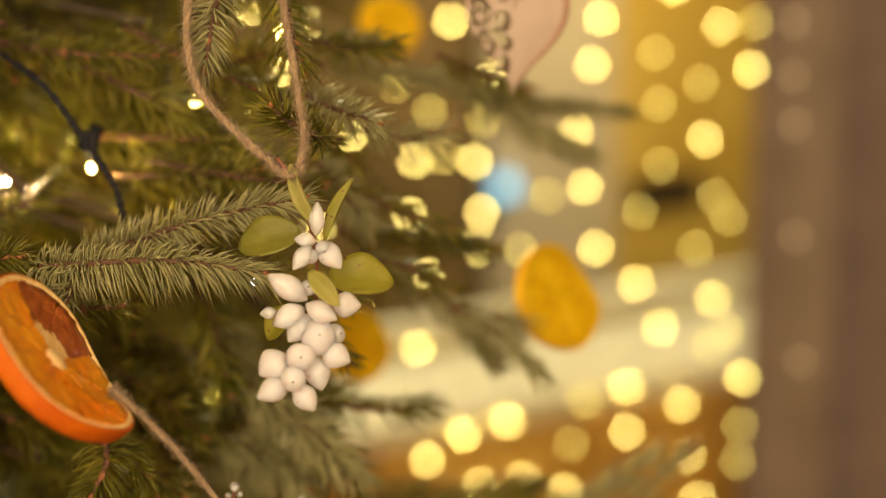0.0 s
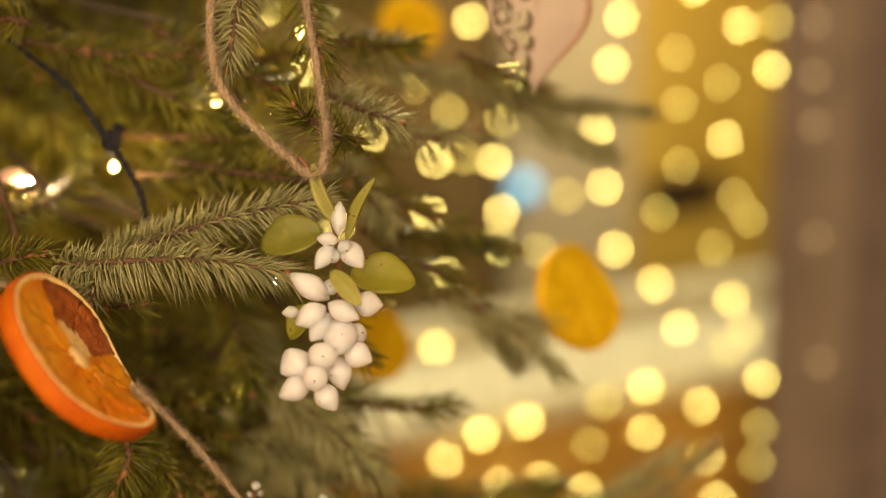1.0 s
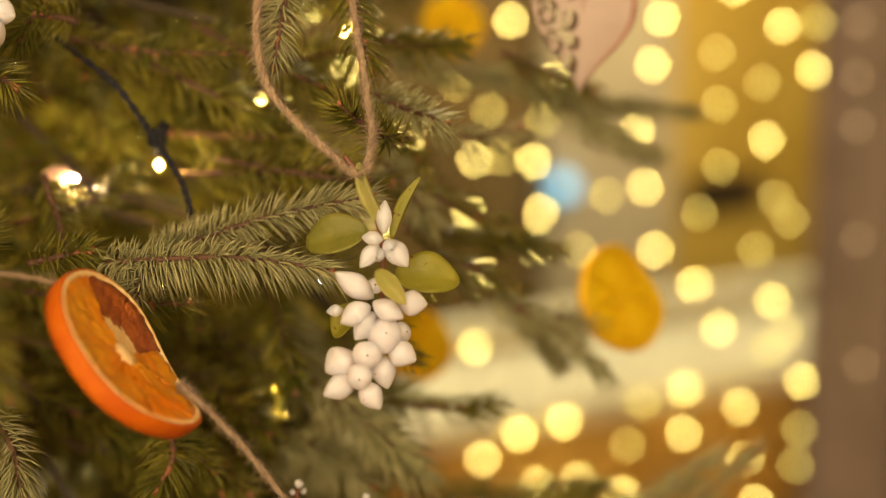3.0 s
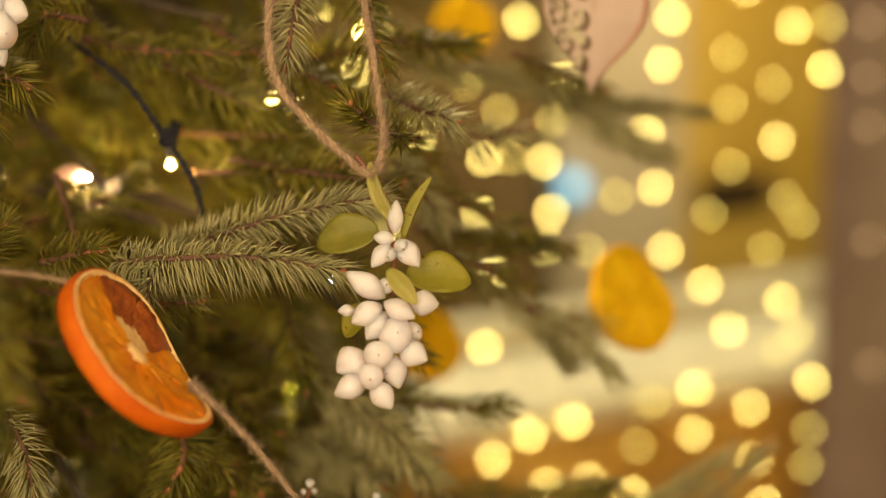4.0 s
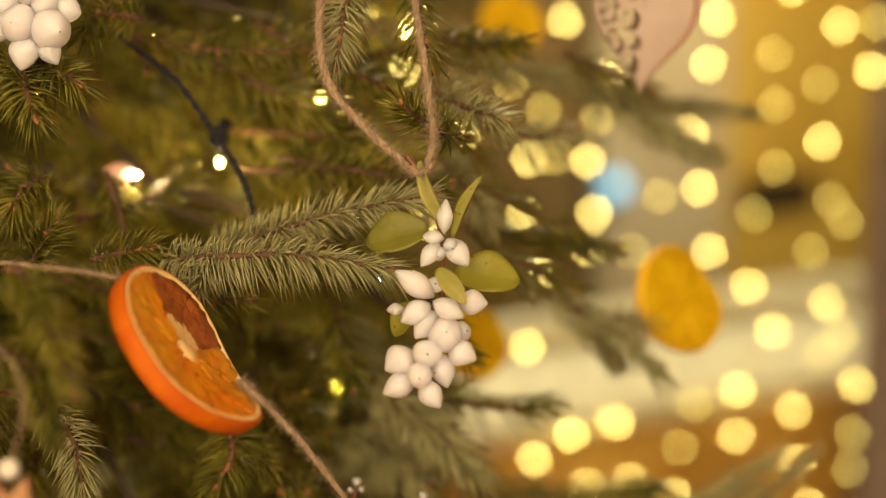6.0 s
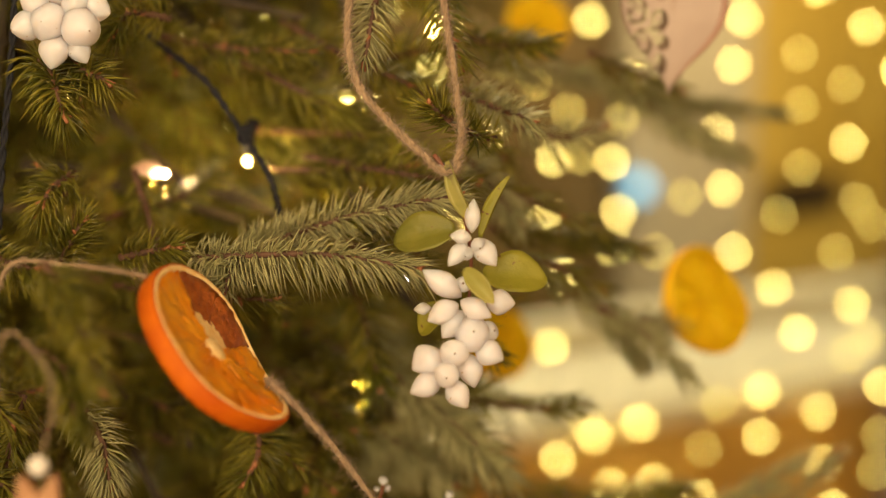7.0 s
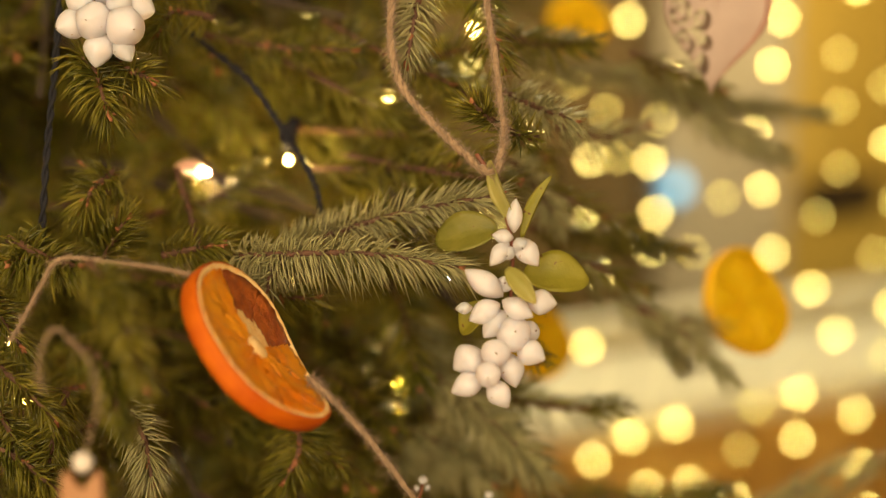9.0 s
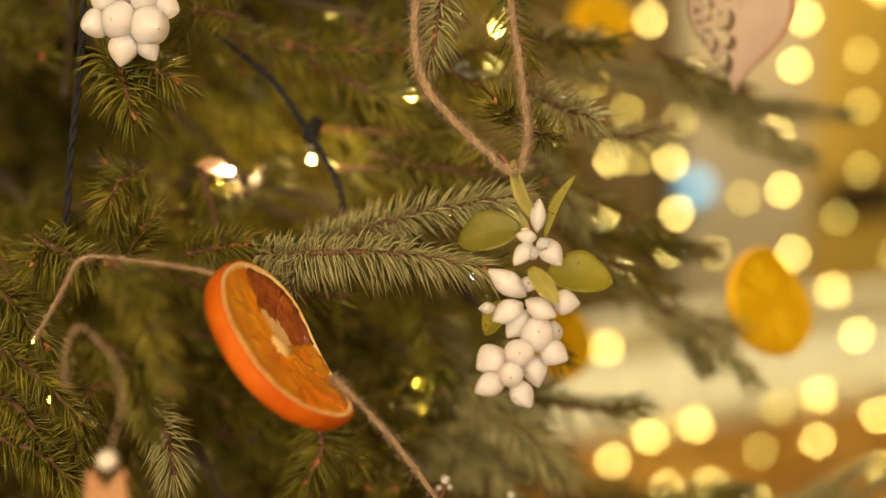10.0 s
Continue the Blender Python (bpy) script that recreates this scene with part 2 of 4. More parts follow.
room_box("ceiling", (-2.7, -4.3, 2.6), (1.7, OUT, 2.7), PLASTER, "plain pale plaster ceiling", "ceiling")

# window frame in the opening
window = thing("window_1", ROOM @ Vector((0, 0.3, SILL_Z)), "cream painted casement window frame", "window", "", "structure")
window.rotation_euler = (0, 0, radians(27))
for name, size, place in (("window_frame", (0.05, 0.06, 1.61), (-1.07, 0, 0.807)), ("window_frame", (0.05, 0.06, 1.61), (1.09, 0, 0.807)),
                          ("window_frame", (2.20, 0.06, 0.05), (0.01, 0.001, 1.585)), ("window_rail", (2.10, 0.06, 0.045), (0.01, 0.001, 0.026))):
    part(name, box(bmesh.new(), size, place, 0.004), SILL, window, smooth=False)

# an unseen ceiling lamp, added to carry the key light
lamp_root = thing("ceiling_lamp", (0.75, -0.70, 2.6), "unseen white drum ceiling lamp, added for the key light", "lamp")
v, f = tube([Vector((0, 0, 0)), Vector((0, 0, -0.05))], 0.35, 40)
mesh_object("shade", v, f, [WHITE], lamp_root, smooth=False)
# unseen stand, added to go with the frontal fill light
front_fill_stand = thing("front_fill_stand", (-0.25, -1.42, 0), "unseen stand with a round white shade, added for the frontal fill light", "lamp")
for name, pts, rad in (("base", [(0, 0, 0), (0, 0, 0.02)], 0.16), ("pole", [(0, 0, 0.021), (0, 0, 1.70)], 0.012), ("shade", [(0, 0.02, 1.79), (0, 0.05, 1.785)], 0.36)):
    v, f = tube([Vector(p) for p in pts], rad, 32)
    mesh_object(name, v, f, [WHITE], front_fill_stand, smooth=False)

# ---- outside the window ----
ground = part("ground", box(bmesh.new(), (60, 40, 0.1), (0, 24.5, -0.10)), GROUND, None, smooth=False)
ground.matrix_basis = ROOM @ Matrix.Translation((0, 0, -2.9))
tagged(ground, "dim paved street outside the window", "ground", "", "structure")
house = thing("shop_building", ROOM @ Vector((0, 4.5, -2.95)), "ochre plastered shop building with a pale stone pier, lit at night", "building")
house.rotation_euler = (0, 0, radians(27))
part("wall", box(bmesh.new(), (14, 0.4, 6.5), (1.0, 0.2, 3.25)), FACADE, house, smooth=False)
part("pier", box(bmesh.new(), (0.72, 0.3, 6.5), (2.74, -0.06, 3.25), 0.02), STONE, house, "pale stone pier", smooth=False)
# plain brown sheet, added to make the wall left of the pier darker
part("shutter", box(bmesh.new(), (2.12, 0.12, 6.5), (1.31, -0.02, 3.25), 0.01), WALL_BROWN, house, "plain dull brown sheet added to darken the wall", smooth=False)
vent = part("vent", box(bmesh.new(), (0.44, 0.12, 0.17), (3.52, 0.0, 2.66), 0.01), DARK, house, "dark vent opening", smooth=False)
sign = thing("blue_sign_lamp", ROOM @ Vector((2.42, 4.20, -0.10)), "small round blue sign lamp on the stone pier", "lamp")
bm = bmesh.new()
bmesh.ops.create_uvsphere(bm, u_segments=16, v_segments=10, radius=0.052)
part("lens", bm, BLUE_SIGN, sign)


# ---- drape ----
def make_drape(x0, x1, y, z0, z1):
    root = thing("drape", ROOM @ Vector((x0, y, z0)), "mauve-brown floor-length drape hanging in soft folds", "curtain")
    root.rotation_euler = (0, 0, radians(27))
    n, rows = 120, 14
    verts, faces = [], []
    for j in range(rows + 1):
        z = (z1 - z0) * j / rows
        for i in range(n + 1):
            s = i / n
            x = (x1 - x0) * s
            fold = 0.045 * math.sin(x * 38 + 0.5) + 0.012 * math.sin(x * 71 + 1.3 + 0.4 * z)
            verts.append((x + 0.006 * math.sin(z * 2 + x * 20), fold * (0.8 + 0.2 * z / (z1 - z0)), z))
    for j in range(rows):
        for i in range(n):
            a = j * (n + 1) + i
            faces.append((a, a + 1, a + n + 2, a + n + 1))
    cloth = mesh_object("cloth", verts, faces, [DRAPE], root)
    solid = cloth.modifiers.new("thickness", "SOLIDIFY")
    solid.thickness = 0.003
    return root


make_drape(0.470, 1.35, -0.09, 0.01, 2.35)


# ---- hanging light strings before the window ----
def bulb_mesh(name, radius, mat):
    bm = bmesh.new()
    bmesh.ops.create_uvsphere(bm, u_segments=12, v_segments=8, radius=radius)
    for v in bm.verts:
        if v.co.z > 0:
            v.co.z *= 1.5
    me = bpy.data.meshes.new(name)
    bm.to_mesh(me)
    bm.free()
    me.materials.append(mat)
    me.polygons.foreach_set("use_smooth", [True] * len(me.polygons))
    return me


BRIGHT_MESH = bulb_mesh("bulb", 0.0045, BULB_BRIGHT)
REFLECTED_MESH = bulb_mesh("bulb_reflected", 0.0045, BULB_REFLECTED)


VEILED_MESH = bulb_mesh("bulb_veiled", 0.0045, BULB_VEILED)


def light_string(*bulbs, y=-0.035):
    """bulbs: (x, z) along the window wall from the top down; a third value marks a stand-in for a glass reflection (0)
    or for a light showing through the drape (1).
    """
    root = thing("light_string", ROOM @ Vector((bulbs[0][0], y, 2.3)), "thin light string with warm yellow bulbs hanging before the window", "string lights", "light strings at the window")
    root.rotation_euler = (0, 0, radians(27))
    pts = [(0, 0, 0), (0, 0, -0.4)] + [(b[0] - bulbs[0][0], 0, b[1] - 2.3) for b in bulbs]
    pts.append((pts[-1][0], 0, pts[-1][2] - 0.12))
    v, f = tube(spline(pts, 12 * len(pts)), 0.0007, 5)
    mesh_object("cable", v, f, [CABLE], root)
    for b in bulbs:
        ob = new("bulb", BRIGHT_MESH if len(b) < 3 else VEILED_MESH if b[2] else REFLECTED_MESH)
        ob.parent = root
        ob.location = (b[0] - bulbs[0][0], -0.007, b[1] - 2.3)


light_string((-0.154, 1.188), (-0.143, 1.089, 0), (-0.115, 0.978), (-0.126, 0.901), (-0.101, 0.805), (-0.118, 0.698), (-0.106, 0.521))
light_string((-0.056, 1.171), (-0.091, 1.045, 0), (-0.07, 0.977, 0), (-0.008, 0.889), (-0.016, 0.837), (-0.044, 0.549), (-0.015, 0.461))
light_string((0.01, 1.085), (-0.005, 1.025, 0), (-0.019, 0.966), (0.056, 0.823, 0), (0.033, 0.556), (0.06, 0.455))
light_string((0.196, 1.161), (0.181, 1.093), (0.154, 0.994), (0.17, 0.908), (0.103, 0.902, 0), (0.147, 0.497, 0), (0.137, 0.42))
light_string((0.324, 1.198), (0.295, 1.102, 0), (0.302, 1.024, 0), (0.307, 0.927, 0), (0.27, 0.857, 0), (0.191, 0.808), (0.173, 0.565, 0))
light_string((0.381, 1.05, 0), (0.414, 0.865, 0), (0.378, 0.786, 0), (0.265, 0.743), (0.313, 0.664), (0.251, 0.575), (0.251, 0.499))
light_string((0.415, 1.136), (0.392, 0.96), (0.443, 0.827, 0), (0.414, 0.696), (0.411, 0.615, 0), (0.359, 0.525), (0.371, 0.432), (0.396, 0.351))
light_string((0.380, 1.155, 0), (0.375, 1.086), (0.343, 0.689, 0), (0.377, 0.606), (0.376, 0.528, 0), (0.373, 0.469, 0), y=-0.165)
light_string((-0.276, 1.18), (-0.303, 1.117), (-0.215, 1.024), (-0.27, 0.898), (-0.205, 0.794, 0))
light_string((-0.816, 1.032), (-0.826, 0.998), (-0.755, 0.806, 0), (-0.698, 1.147))

light_string((-0.448, 1.087), (-0.477, 0.981), (-0.459, 0.686), (-0.384, 0.697))
light_string((-0.613, 1.205), (-0.636, 1.1), (-0.606, 1.061), (-0.658, 0.949), (-0.612, 0.783))
light_string((-0.517, 1.184), (-0.535, 1.091), (-0.513, 1.022), (-0.563, 0.846), (-0.531, 0.617))
light_string((-0.363, 1.204), (-0.386, 1.063), (-0.366, 1.0), (-0.41, 0.759))
light_string((-0.723, 1.17), (-0.719, 1.065), (-0.774, 0.912), (-0.731, 0.84), (-0.804, 0.731))
light_string((-0.876, 1.207), (-0.862, 1.099), (-0.92, 0.967), (-0.908, 0.838))
# string added before the drape, in place of lights glimmering through the cloth
light_string((0.453, 1.15, 1), (0.454, 1.07, 1), (0.461, 0.995, 1), (0.473, 0.819, 1), (0.491, 0.615, 1), y=-0.165)


# ---- spruce twigs ----
def needles(path, count, length, width, lean, rng, verts, faces, slots, sag=0.0, fork=0.0):
    """Tapered three-sided needles round a stem; lean is the angle from the stem, fork flattens them to two sides."""
    fr = frames(path)
    n = len(path) - 1
    for _ in range(count):
        s = rng.uniform(0.02, 1.0) * n
        k = min(int(s), n - 1)
        p = path[k].lerp(path[k + 1], s - k)
        t, a, b = fr[k]
        w = rng.uniform(0, 2 * math.pi)
        radial = math.cos(w) * a + math.sin(w) * b
        if fork:
            radial = (radial - Vector((0, 0, radial.z * fork))).normalized()
        tip = s / n
        angle = radians(lean * (1.12 - 0.55 * tip ** 3) + rng.uniform(-11, 11))
        way = (math.cos(angle) * t + math.sin(angle) * radial).normalized()
        size = length * rng.uniform(0.75, 1.1) * (1 - 0.25 * tip ** 4)
        bend = (t * rng.uniform(0.05, 0.28) - Vector((0, 0, sag * rng.uniform(0.3, 1)))) * size
        side = way.orthogonal().normalized()
        other = way.cross(side)
        base = len(verts)
        half = width * rng.uniform(0.8, 1.15)
        for q, r in ((p + radial * 0.0008, half * 0.75), (p + way * size * 0.55 + bend * 0.28, half)):
            for c in range(3):
                g = 2.0944 * c
                verts.append(q + r * (math.cos(g) * side + math.sin(g) * other))
        verts.append(p + way * size + bend)
        for c in range(3):
            d = (c + 1) % 3
            faces.append((base + c, base + d, base + 3 + d, base + 3 + c))
            faces.append((base + 3 + c, base + 3 + d, base + 6))
        slots += [1] * 6


def twig_data(name, path, count, length, width=0.00048, lean=58, radius=0.0013, seed=1, mat=None, sag=0.0, fork=0.0, scales=6):
    rng = random.Random(seed)
    verts, faces = tube(path, lambda s: radius * (1.15 - 0.6 * s) * (1 + 0.12 * math.sin(40 * s)), 6)
    slots = [0] * len(faces)
    needles(path, count, length, width, lean, rng, verts, faces, slots, sag, fork)
    # scaly buds at the tip and along the stem
    for i in range(scales):
        k = len(path) - 1 if i < 3 else rng.randrange(len(path))
        c, t = path[k], frames(path)[k][0]
        out = (t + Vector((rng.uniform(-1, 1), rng.uniform(-1, 1), rng.uniform(-1, 1))) * 0.7).normalized()
        before = len(faces)
        tube([c, c + out * 0.0012, c + out * 0.0028], lambda s: 0.0011 * (1 - 0.75 * s), 5, verts, faces)
        slots += [2] * (len(faces) - before)
    me = bpy.data.meshes.new(name)
    me.from_pydata(verts, [], faces)
    for m in (STEM, mat or NEEDLE, BUD):
        me.materials.append(m)
    me.polygons.foreach_set("material_index", slots)
    me.polygons.foreach_set("use_smooth", [True] * len(faces))
    return me


# ---- the tree ----
TRUNK = Vector((-0.62, 1.04, 0))
tree = thing("christmas_tree", TRUNK, "green spruce Christmas tree hung with ornaments and lights", "tree")
v, f = tube([Vector((0.01 * math.sin(3 * z), 0.01 * math.cos(4 * z), z)) for z in [i * 0.1 for i in range(22)]], lambda s: 0.048 * (1 - 0.8 * s), 12)
mesh_object("trunk", v, f, [BARK], tree)

SHARED = []
for k in range(8):
    bend_rng = random.Random(100 + k)
    span = 0.085 + 0.012 * (k % 4)
    pts = spline([(0, 0, 0), (span * 0.5, bend_rng.uniform(-0.008, 0.008), bend_rng.uniform(-0.002, 0.006)), (span, bend_rng.uniform(-0.012, 0.012), bend_rng.uniform(-0.012, 0.004))], 8)
    SHARED.append(twig_data("twig", pts, 165, 0.0160, 0.00080, 56, 0.0012, 200 + k, NEEDLE, fork=0.35))


PLAIN = []
for k in range(3):
    pts = spline([(0, 0, 0), (0.05, 0.004 * (k - 1), 0.003), (0.11, 0.01 * (1 - k), -0.006)], 5)
    PLAIN.append(twig_data("twig", pts, 32, 0.0185, 0.0014, 56, 0.0014, 260 + k, NEEDLE, fork=0.35, scales=0))


def view_depth(p):
    """Roughly the distance of a place from the camera, along its view."""
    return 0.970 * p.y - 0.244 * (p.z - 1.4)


def cleared_view_patch(p):
    """A patch of the camera's view kept free of front twigs, so that those further in show."""
    d = view_depth(p)
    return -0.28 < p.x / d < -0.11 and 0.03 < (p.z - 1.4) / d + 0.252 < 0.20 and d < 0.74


def view_right_limit(p):
    """How far right twigs may reach in the camera's view; further towards the top."""
    d = view_depth(p)
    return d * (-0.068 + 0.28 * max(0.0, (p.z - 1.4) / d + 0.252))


# bulbs whose line to the camera is kept free of twigs
SHOWN_BULBS = [Vector(p) for p in ((-0.1081, 0.6823, 1.2969), (-0.1281, 0.7579, 1.1338), (-0.107, 0.7983, 1.1304), (-0.1978, 0.7536, 1.2802), (-0.2079, 0.7882, 1.3173), (-0.1344, 0.5899, 1.2853))]


def blocks_bulb_view(a, b):
    """Whether a twig from a to b would hide one of these bulbs from the camera."""
    for bulb in SHOWN_BULBS:
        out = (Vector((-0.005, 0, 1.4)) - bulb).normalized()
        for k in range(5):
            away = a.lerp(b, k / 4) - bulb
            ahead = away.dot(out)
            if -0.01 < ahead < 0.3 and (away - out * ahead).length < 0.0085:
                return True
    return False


def branch(start, azimuth, rise, length, seed, front=0.56):
    rng = random.Random(seed)
    d = Vector((math.cos(azimuth), math.sin(azimuth), 0))
    pts = [start + d * length * s + Vector((0, 0, length * (rise * s - 0.32 * s * s))) + Vector((rng.uniform(-1, 1), rng.uniform(-1, 1), 0)) * 0.018 * s for s in (0, 0.25, 0.5, 0.75, 1)]
    path = spline(pts, 20)
    keep = [i for i, p in enumerate(path) if view_depth(p) > front - 0.02 and p.x < view_right_limit(p)]
    last = next((i for i in range(20) if i not in keep), 20)
    if last < 5:
        return
    path = path[:last]
    v, f = tube([p - TRUNK for p in path], lambda s: 0.0065 * (1 - 0.75 * s), 7)
    root = mesh_object("branch", v, f, [BARK], tree)
    fr = frames(path)
    for i in range(3, len(path)):
        for turn in (1, -1):
            p = path[i]
            t = fr[i][0]
            flat = Vector((-t.y, t.x, 0)).normalized()
            end = i == len(path) - 1
            way = (t if end and turn > 0 else t * rng.uniform(0.6, 0.95) + flat * turn * rng.uniform(0.6, 1.0) + Vector((0, 0, rng.uniform(-0.42, 0.2)))).normalized()
            size = rng.uniform(0.7, 1.15) * (1.1 - 0.35 * i / 20)
            tip = p + way * 0.1 * size
            if view_depth(tip) < front or tip.x > view_right_limit(tip):
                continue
            if cleared_view_patch(tip) or cleared_view_patch(p) or blocks_bulb_view(p, tip):
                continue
            hidden = tip.x < -0.60 or tip.y > 1.2 or not 0.86 < tip.z < 1.6
            if rng.random() < (0.5 if hidden else 0.45):
                continue
            ob = new("twig", rng.choice(PLAIN if hidden else SHARED))
            ob.parent = root
            z = (Vector((0, 0, 1)) - way * way.z).normalized()
            y = z.cross(way)
            m = Matrix((way, y, z)).transposed().to_4x4()
            ob.matrix_basis = Matrix.Translation(p - TRUNK) @ m @ Matrix.Rotation(rng.uniform(-0.5, 0.5), 4, "X") @ Matrix.Scale(size, 4)


tree_rng = random.Random(7)
for level in range(10):
    z = 0.90 + 0.072 * level
    for k in range(9):
        az = 2 * math.pi * (k + 0.5 * (level % 2) + tree_rng.uniform(-0.3, 0.3)) / 9
        branch(TRUNK + Vector((0, 0, z + tree_rng.uniform(-0.02, 0.02))), az, tree_rng.uniform(0.05, 0.32), 0.66 * (1 - 0.12 * (z - 1.1)) * tree_rng.uniform(0.85, 1.05), 1000 + level * 20 + k)
for z in (0.30, 0.42, 0.54, 0.66, 0.78, 1.64, 1.74, 1.84, 1.94, 2.03):
    for k in range(8):
        az = 2 * math.pi * (k + tree_rng.uniform(-0.3, 0.3)) / 8 + z * 9
        reach = 0.72 if z < 1 else 0.60 * (2.22 - z) / 0.62 + 0.06
        branch(TRUNK + Vector((0, 0, z)), az, 0.25 if z < 1 else 0.45, reach * tree_rng.uniform(0.85, 1.05), 2000 + int(z * 100) * 10 + k, front=0.60)


GLOW = Vector((-0.1642, 0.5789, 1.2827))


def side_branch(tip, length, seed, count=11):
    """A smaller branch that comes from the inside of the crown and ends at the tip given."""
    rng = random.Random(seed)
    out = tip - (TRUNK + Vector((0, 0, tip.z + 0.05)))
    d = (out.normalized() + Vector((rng.uniform(-0.7, 0.7), rng.uniform(-0.5, 0.5), rng.uniform(-0.35, 0.25)))).normalized()
    path = spline([tip - d * length + Vector((0, 0, 0.03)), tip - d * length * 0.5 + Vector((0, 0, 0.02)), tip], 12)
    v, f = tube([p - TRUNK for p in path], lambda s: 0.0034 * (1 - 0.65 * s), 6)
    root = mesh_object("branch", v, f, [BARK], tree)
    fr = frames(path)
    for k in range(count):
        i = 2 + (k * 10) // count
        t = fr[i][0]
        flat = Vector((-t.y, t.x, 0)).normalized()
        turn = 1 if k % 2 else -1
        way = (t if k == count - 1 else t * rng.uniform(0.7, 1.0) + flat * turn * rng.uniform(0.5, 0.9) + Vector((0, 0, rng.uniform(-0.5, 0.3)))).normalized()
        size = rng.uniform(0.75, 1.1)
        end = path[i] + way * 0.1 * size
        if cleared_view_patch(end) or cleared_view_patch(path[i]) or blocks_bulb_view(path[i], end):
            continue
        # the warm bulb also stays uncovered towards the camera
        if (end - GLOW).length < 0.045 and view_depth(end) < 0.63:
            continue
        if view_depth(end) < (0.53 if end.x < -0.30 * end.y else 0.56) or end.x > view_right_limit(end):
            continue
        ob = new("twig", rng.choice(SHARED))
        ob.parent = root
        z = (Vector((0, 0, 1)) - way * way.z).normalized()
        m = Matrix((way, z.cross(way), z)).transposed().to_4x4()
        ob.matrix_basis = Matrix.Translation(path[i] - TRUNK) @ m @ Matrix.Rotation(rng.uniform(-0.6, 0.6), 4, "X") @ Matrix.Scale(size, 4)


for k in range(50):
    rng_k = random.Random(3000 + k)
    depth = rng_k.uniform(0.585, 0.86)
    across = -0.43 + 0.375 * ((k * 0.618) % 1.0)
    up = -0.20 + 0.40 * ((k * 0.7549 + 0.3) % 1.0)
    side_branch(Vector((across * depth, depth * 0.97 + up * depth * 0.244, 1.4 - 0.244 * depth + 0.97 * up * depth)), rng_k.uniform(0.14, 0.24), 4000 + k)


def near_twig(points, count, length=0.0115, width=0.00045, lean=60, radius=0.0013, seed=1, mat=BLUISH, sag=0.25, fork=0.0, scales=6):
    path = spline([Vector(p) - TRUNK for p in points], 14)
    ob = new("twig", twig_data("near_twig", path, count, length, width, lean, radius, seed, mat, sag, fork, scales))
    ob.parent = tree
    return ob


# loose small twigs just behind the ornaments
for k in range(20):
    rng_k = random.Random(700 + k)
    depth = rng_k.uniform(0.535, 0.585)
    across = -0.42 + 0.34 * ((k * 0.618 + 0.15) % 1.0)
    up = -0.16 + 0.33 * ((k * 0.7549 + 0.1) % 1.0)
    if abs(across + 0.279) < 0.055 and abs(up - 0.043) < 0.06 or -0.27 < across < -0.19 and up > 0.0:
        continue
    c = Vector((across * depth, depth * 0.97 + up * depth * 0.244, 1.4 - 0.244 * depth + 0.97 * up * depth))
    d = Vector((rng_k.uniform(0.1, 1), rng_k.uniform(-0.5, 0.2), rng_k.uniform(-0.8, 0.35))).normalized()
    if blocks_bulb_view(c - d * 0.04, c + d * 0.032):
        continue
    near_twig([c - d * 0.04 + Vector((0, 0.012, 0)), c, c + d * 0.032], 150, 0.0128, 0.0005, 58, seed=720 + k, mat=NEEDLE, sag=0.1, scales=10)
# sparse twigs in the cleared patch, reaching forward, needles coloured brighter as if lit
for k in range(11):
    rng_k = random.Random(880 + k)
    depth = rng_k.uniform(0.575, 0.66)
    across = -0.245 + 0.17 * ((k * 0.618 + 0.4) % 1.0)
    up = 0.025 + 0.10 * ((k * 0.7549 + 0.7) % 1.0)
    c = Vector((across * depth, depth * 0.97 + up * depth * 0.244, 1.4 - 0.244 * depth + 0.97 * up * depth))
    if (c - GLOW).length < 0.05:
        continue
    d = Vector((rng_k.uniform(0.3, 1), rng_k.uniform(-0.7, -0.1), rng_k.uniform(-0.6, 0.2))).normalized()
    near_twig([c - d * 0.045 + Vector((0, 0.01, 0)), c, c + d * 0.02], 56, 0.0185, 0.00085, 48, seed=900 + k, mat=LIT_NEEDLE, sag=0.05, scales=9)
# the twigs at the open front of the crown
near_twig([(-0.1335, 0.4935, 1.2713), (-0.1169, 0.486, 1.2744), (-0.0872, 0.4823, 1.276), (-0.0569, 0.4803, 1.2721)], 580, 0.0122, 0.00042, 70, seed=11, sag=0.55)
near_twig([(-0.1215, 0.513, 1.267), (-0.1055, 0.5119, 1.2749), (-0.076, 0.5091, 1.2842), (-0.0461, 0.5036, 1.2909)], 540, 0.0122, 0.00042, 64, seed=12, sag=0.2)
near_twig([(-0.1158, 0.4888, 1.2732), (-0.1193, 0.4823, 1.2675), (-0.1209, 0.4753, 1.2602)], 90, 0.0105, seed=13)
near_twig([(-0.0709, 0.5225, 1.3657), (-0.074, 0.5168, 1.3515), (-0.0765, 0.5073, 1.3342)], 170, 0.0125, 0.0005, 68, seed=14, sag=0.2)
near_twig([(-0.0347, 0.523, 1.3065), (-0.042, 0.5087, 1.3111), (-0.049, 0.497, 1.3178), (-0.0537, 0.4912, 1.3234)], 120, 0.0125, lean=55, seed=15, sag=-0.1, mat=NEEDLE)
near_twig([(-0.0529, 0.5362, 1.3588), (-0.0499, 0.5269, 1.3426), (-0.0458, 0.5192, 1.3321)], 110, 0.012, seed=16, mat=NEEDLE)
near_twig([(-0.0466, 0.5467, 1.3185), (-0.0351, 0.5355, 1.3151), (-0.0221, 0.5246, 1.3128)], 150, 0.0125, lean=62, seed=17, sag=0.1)
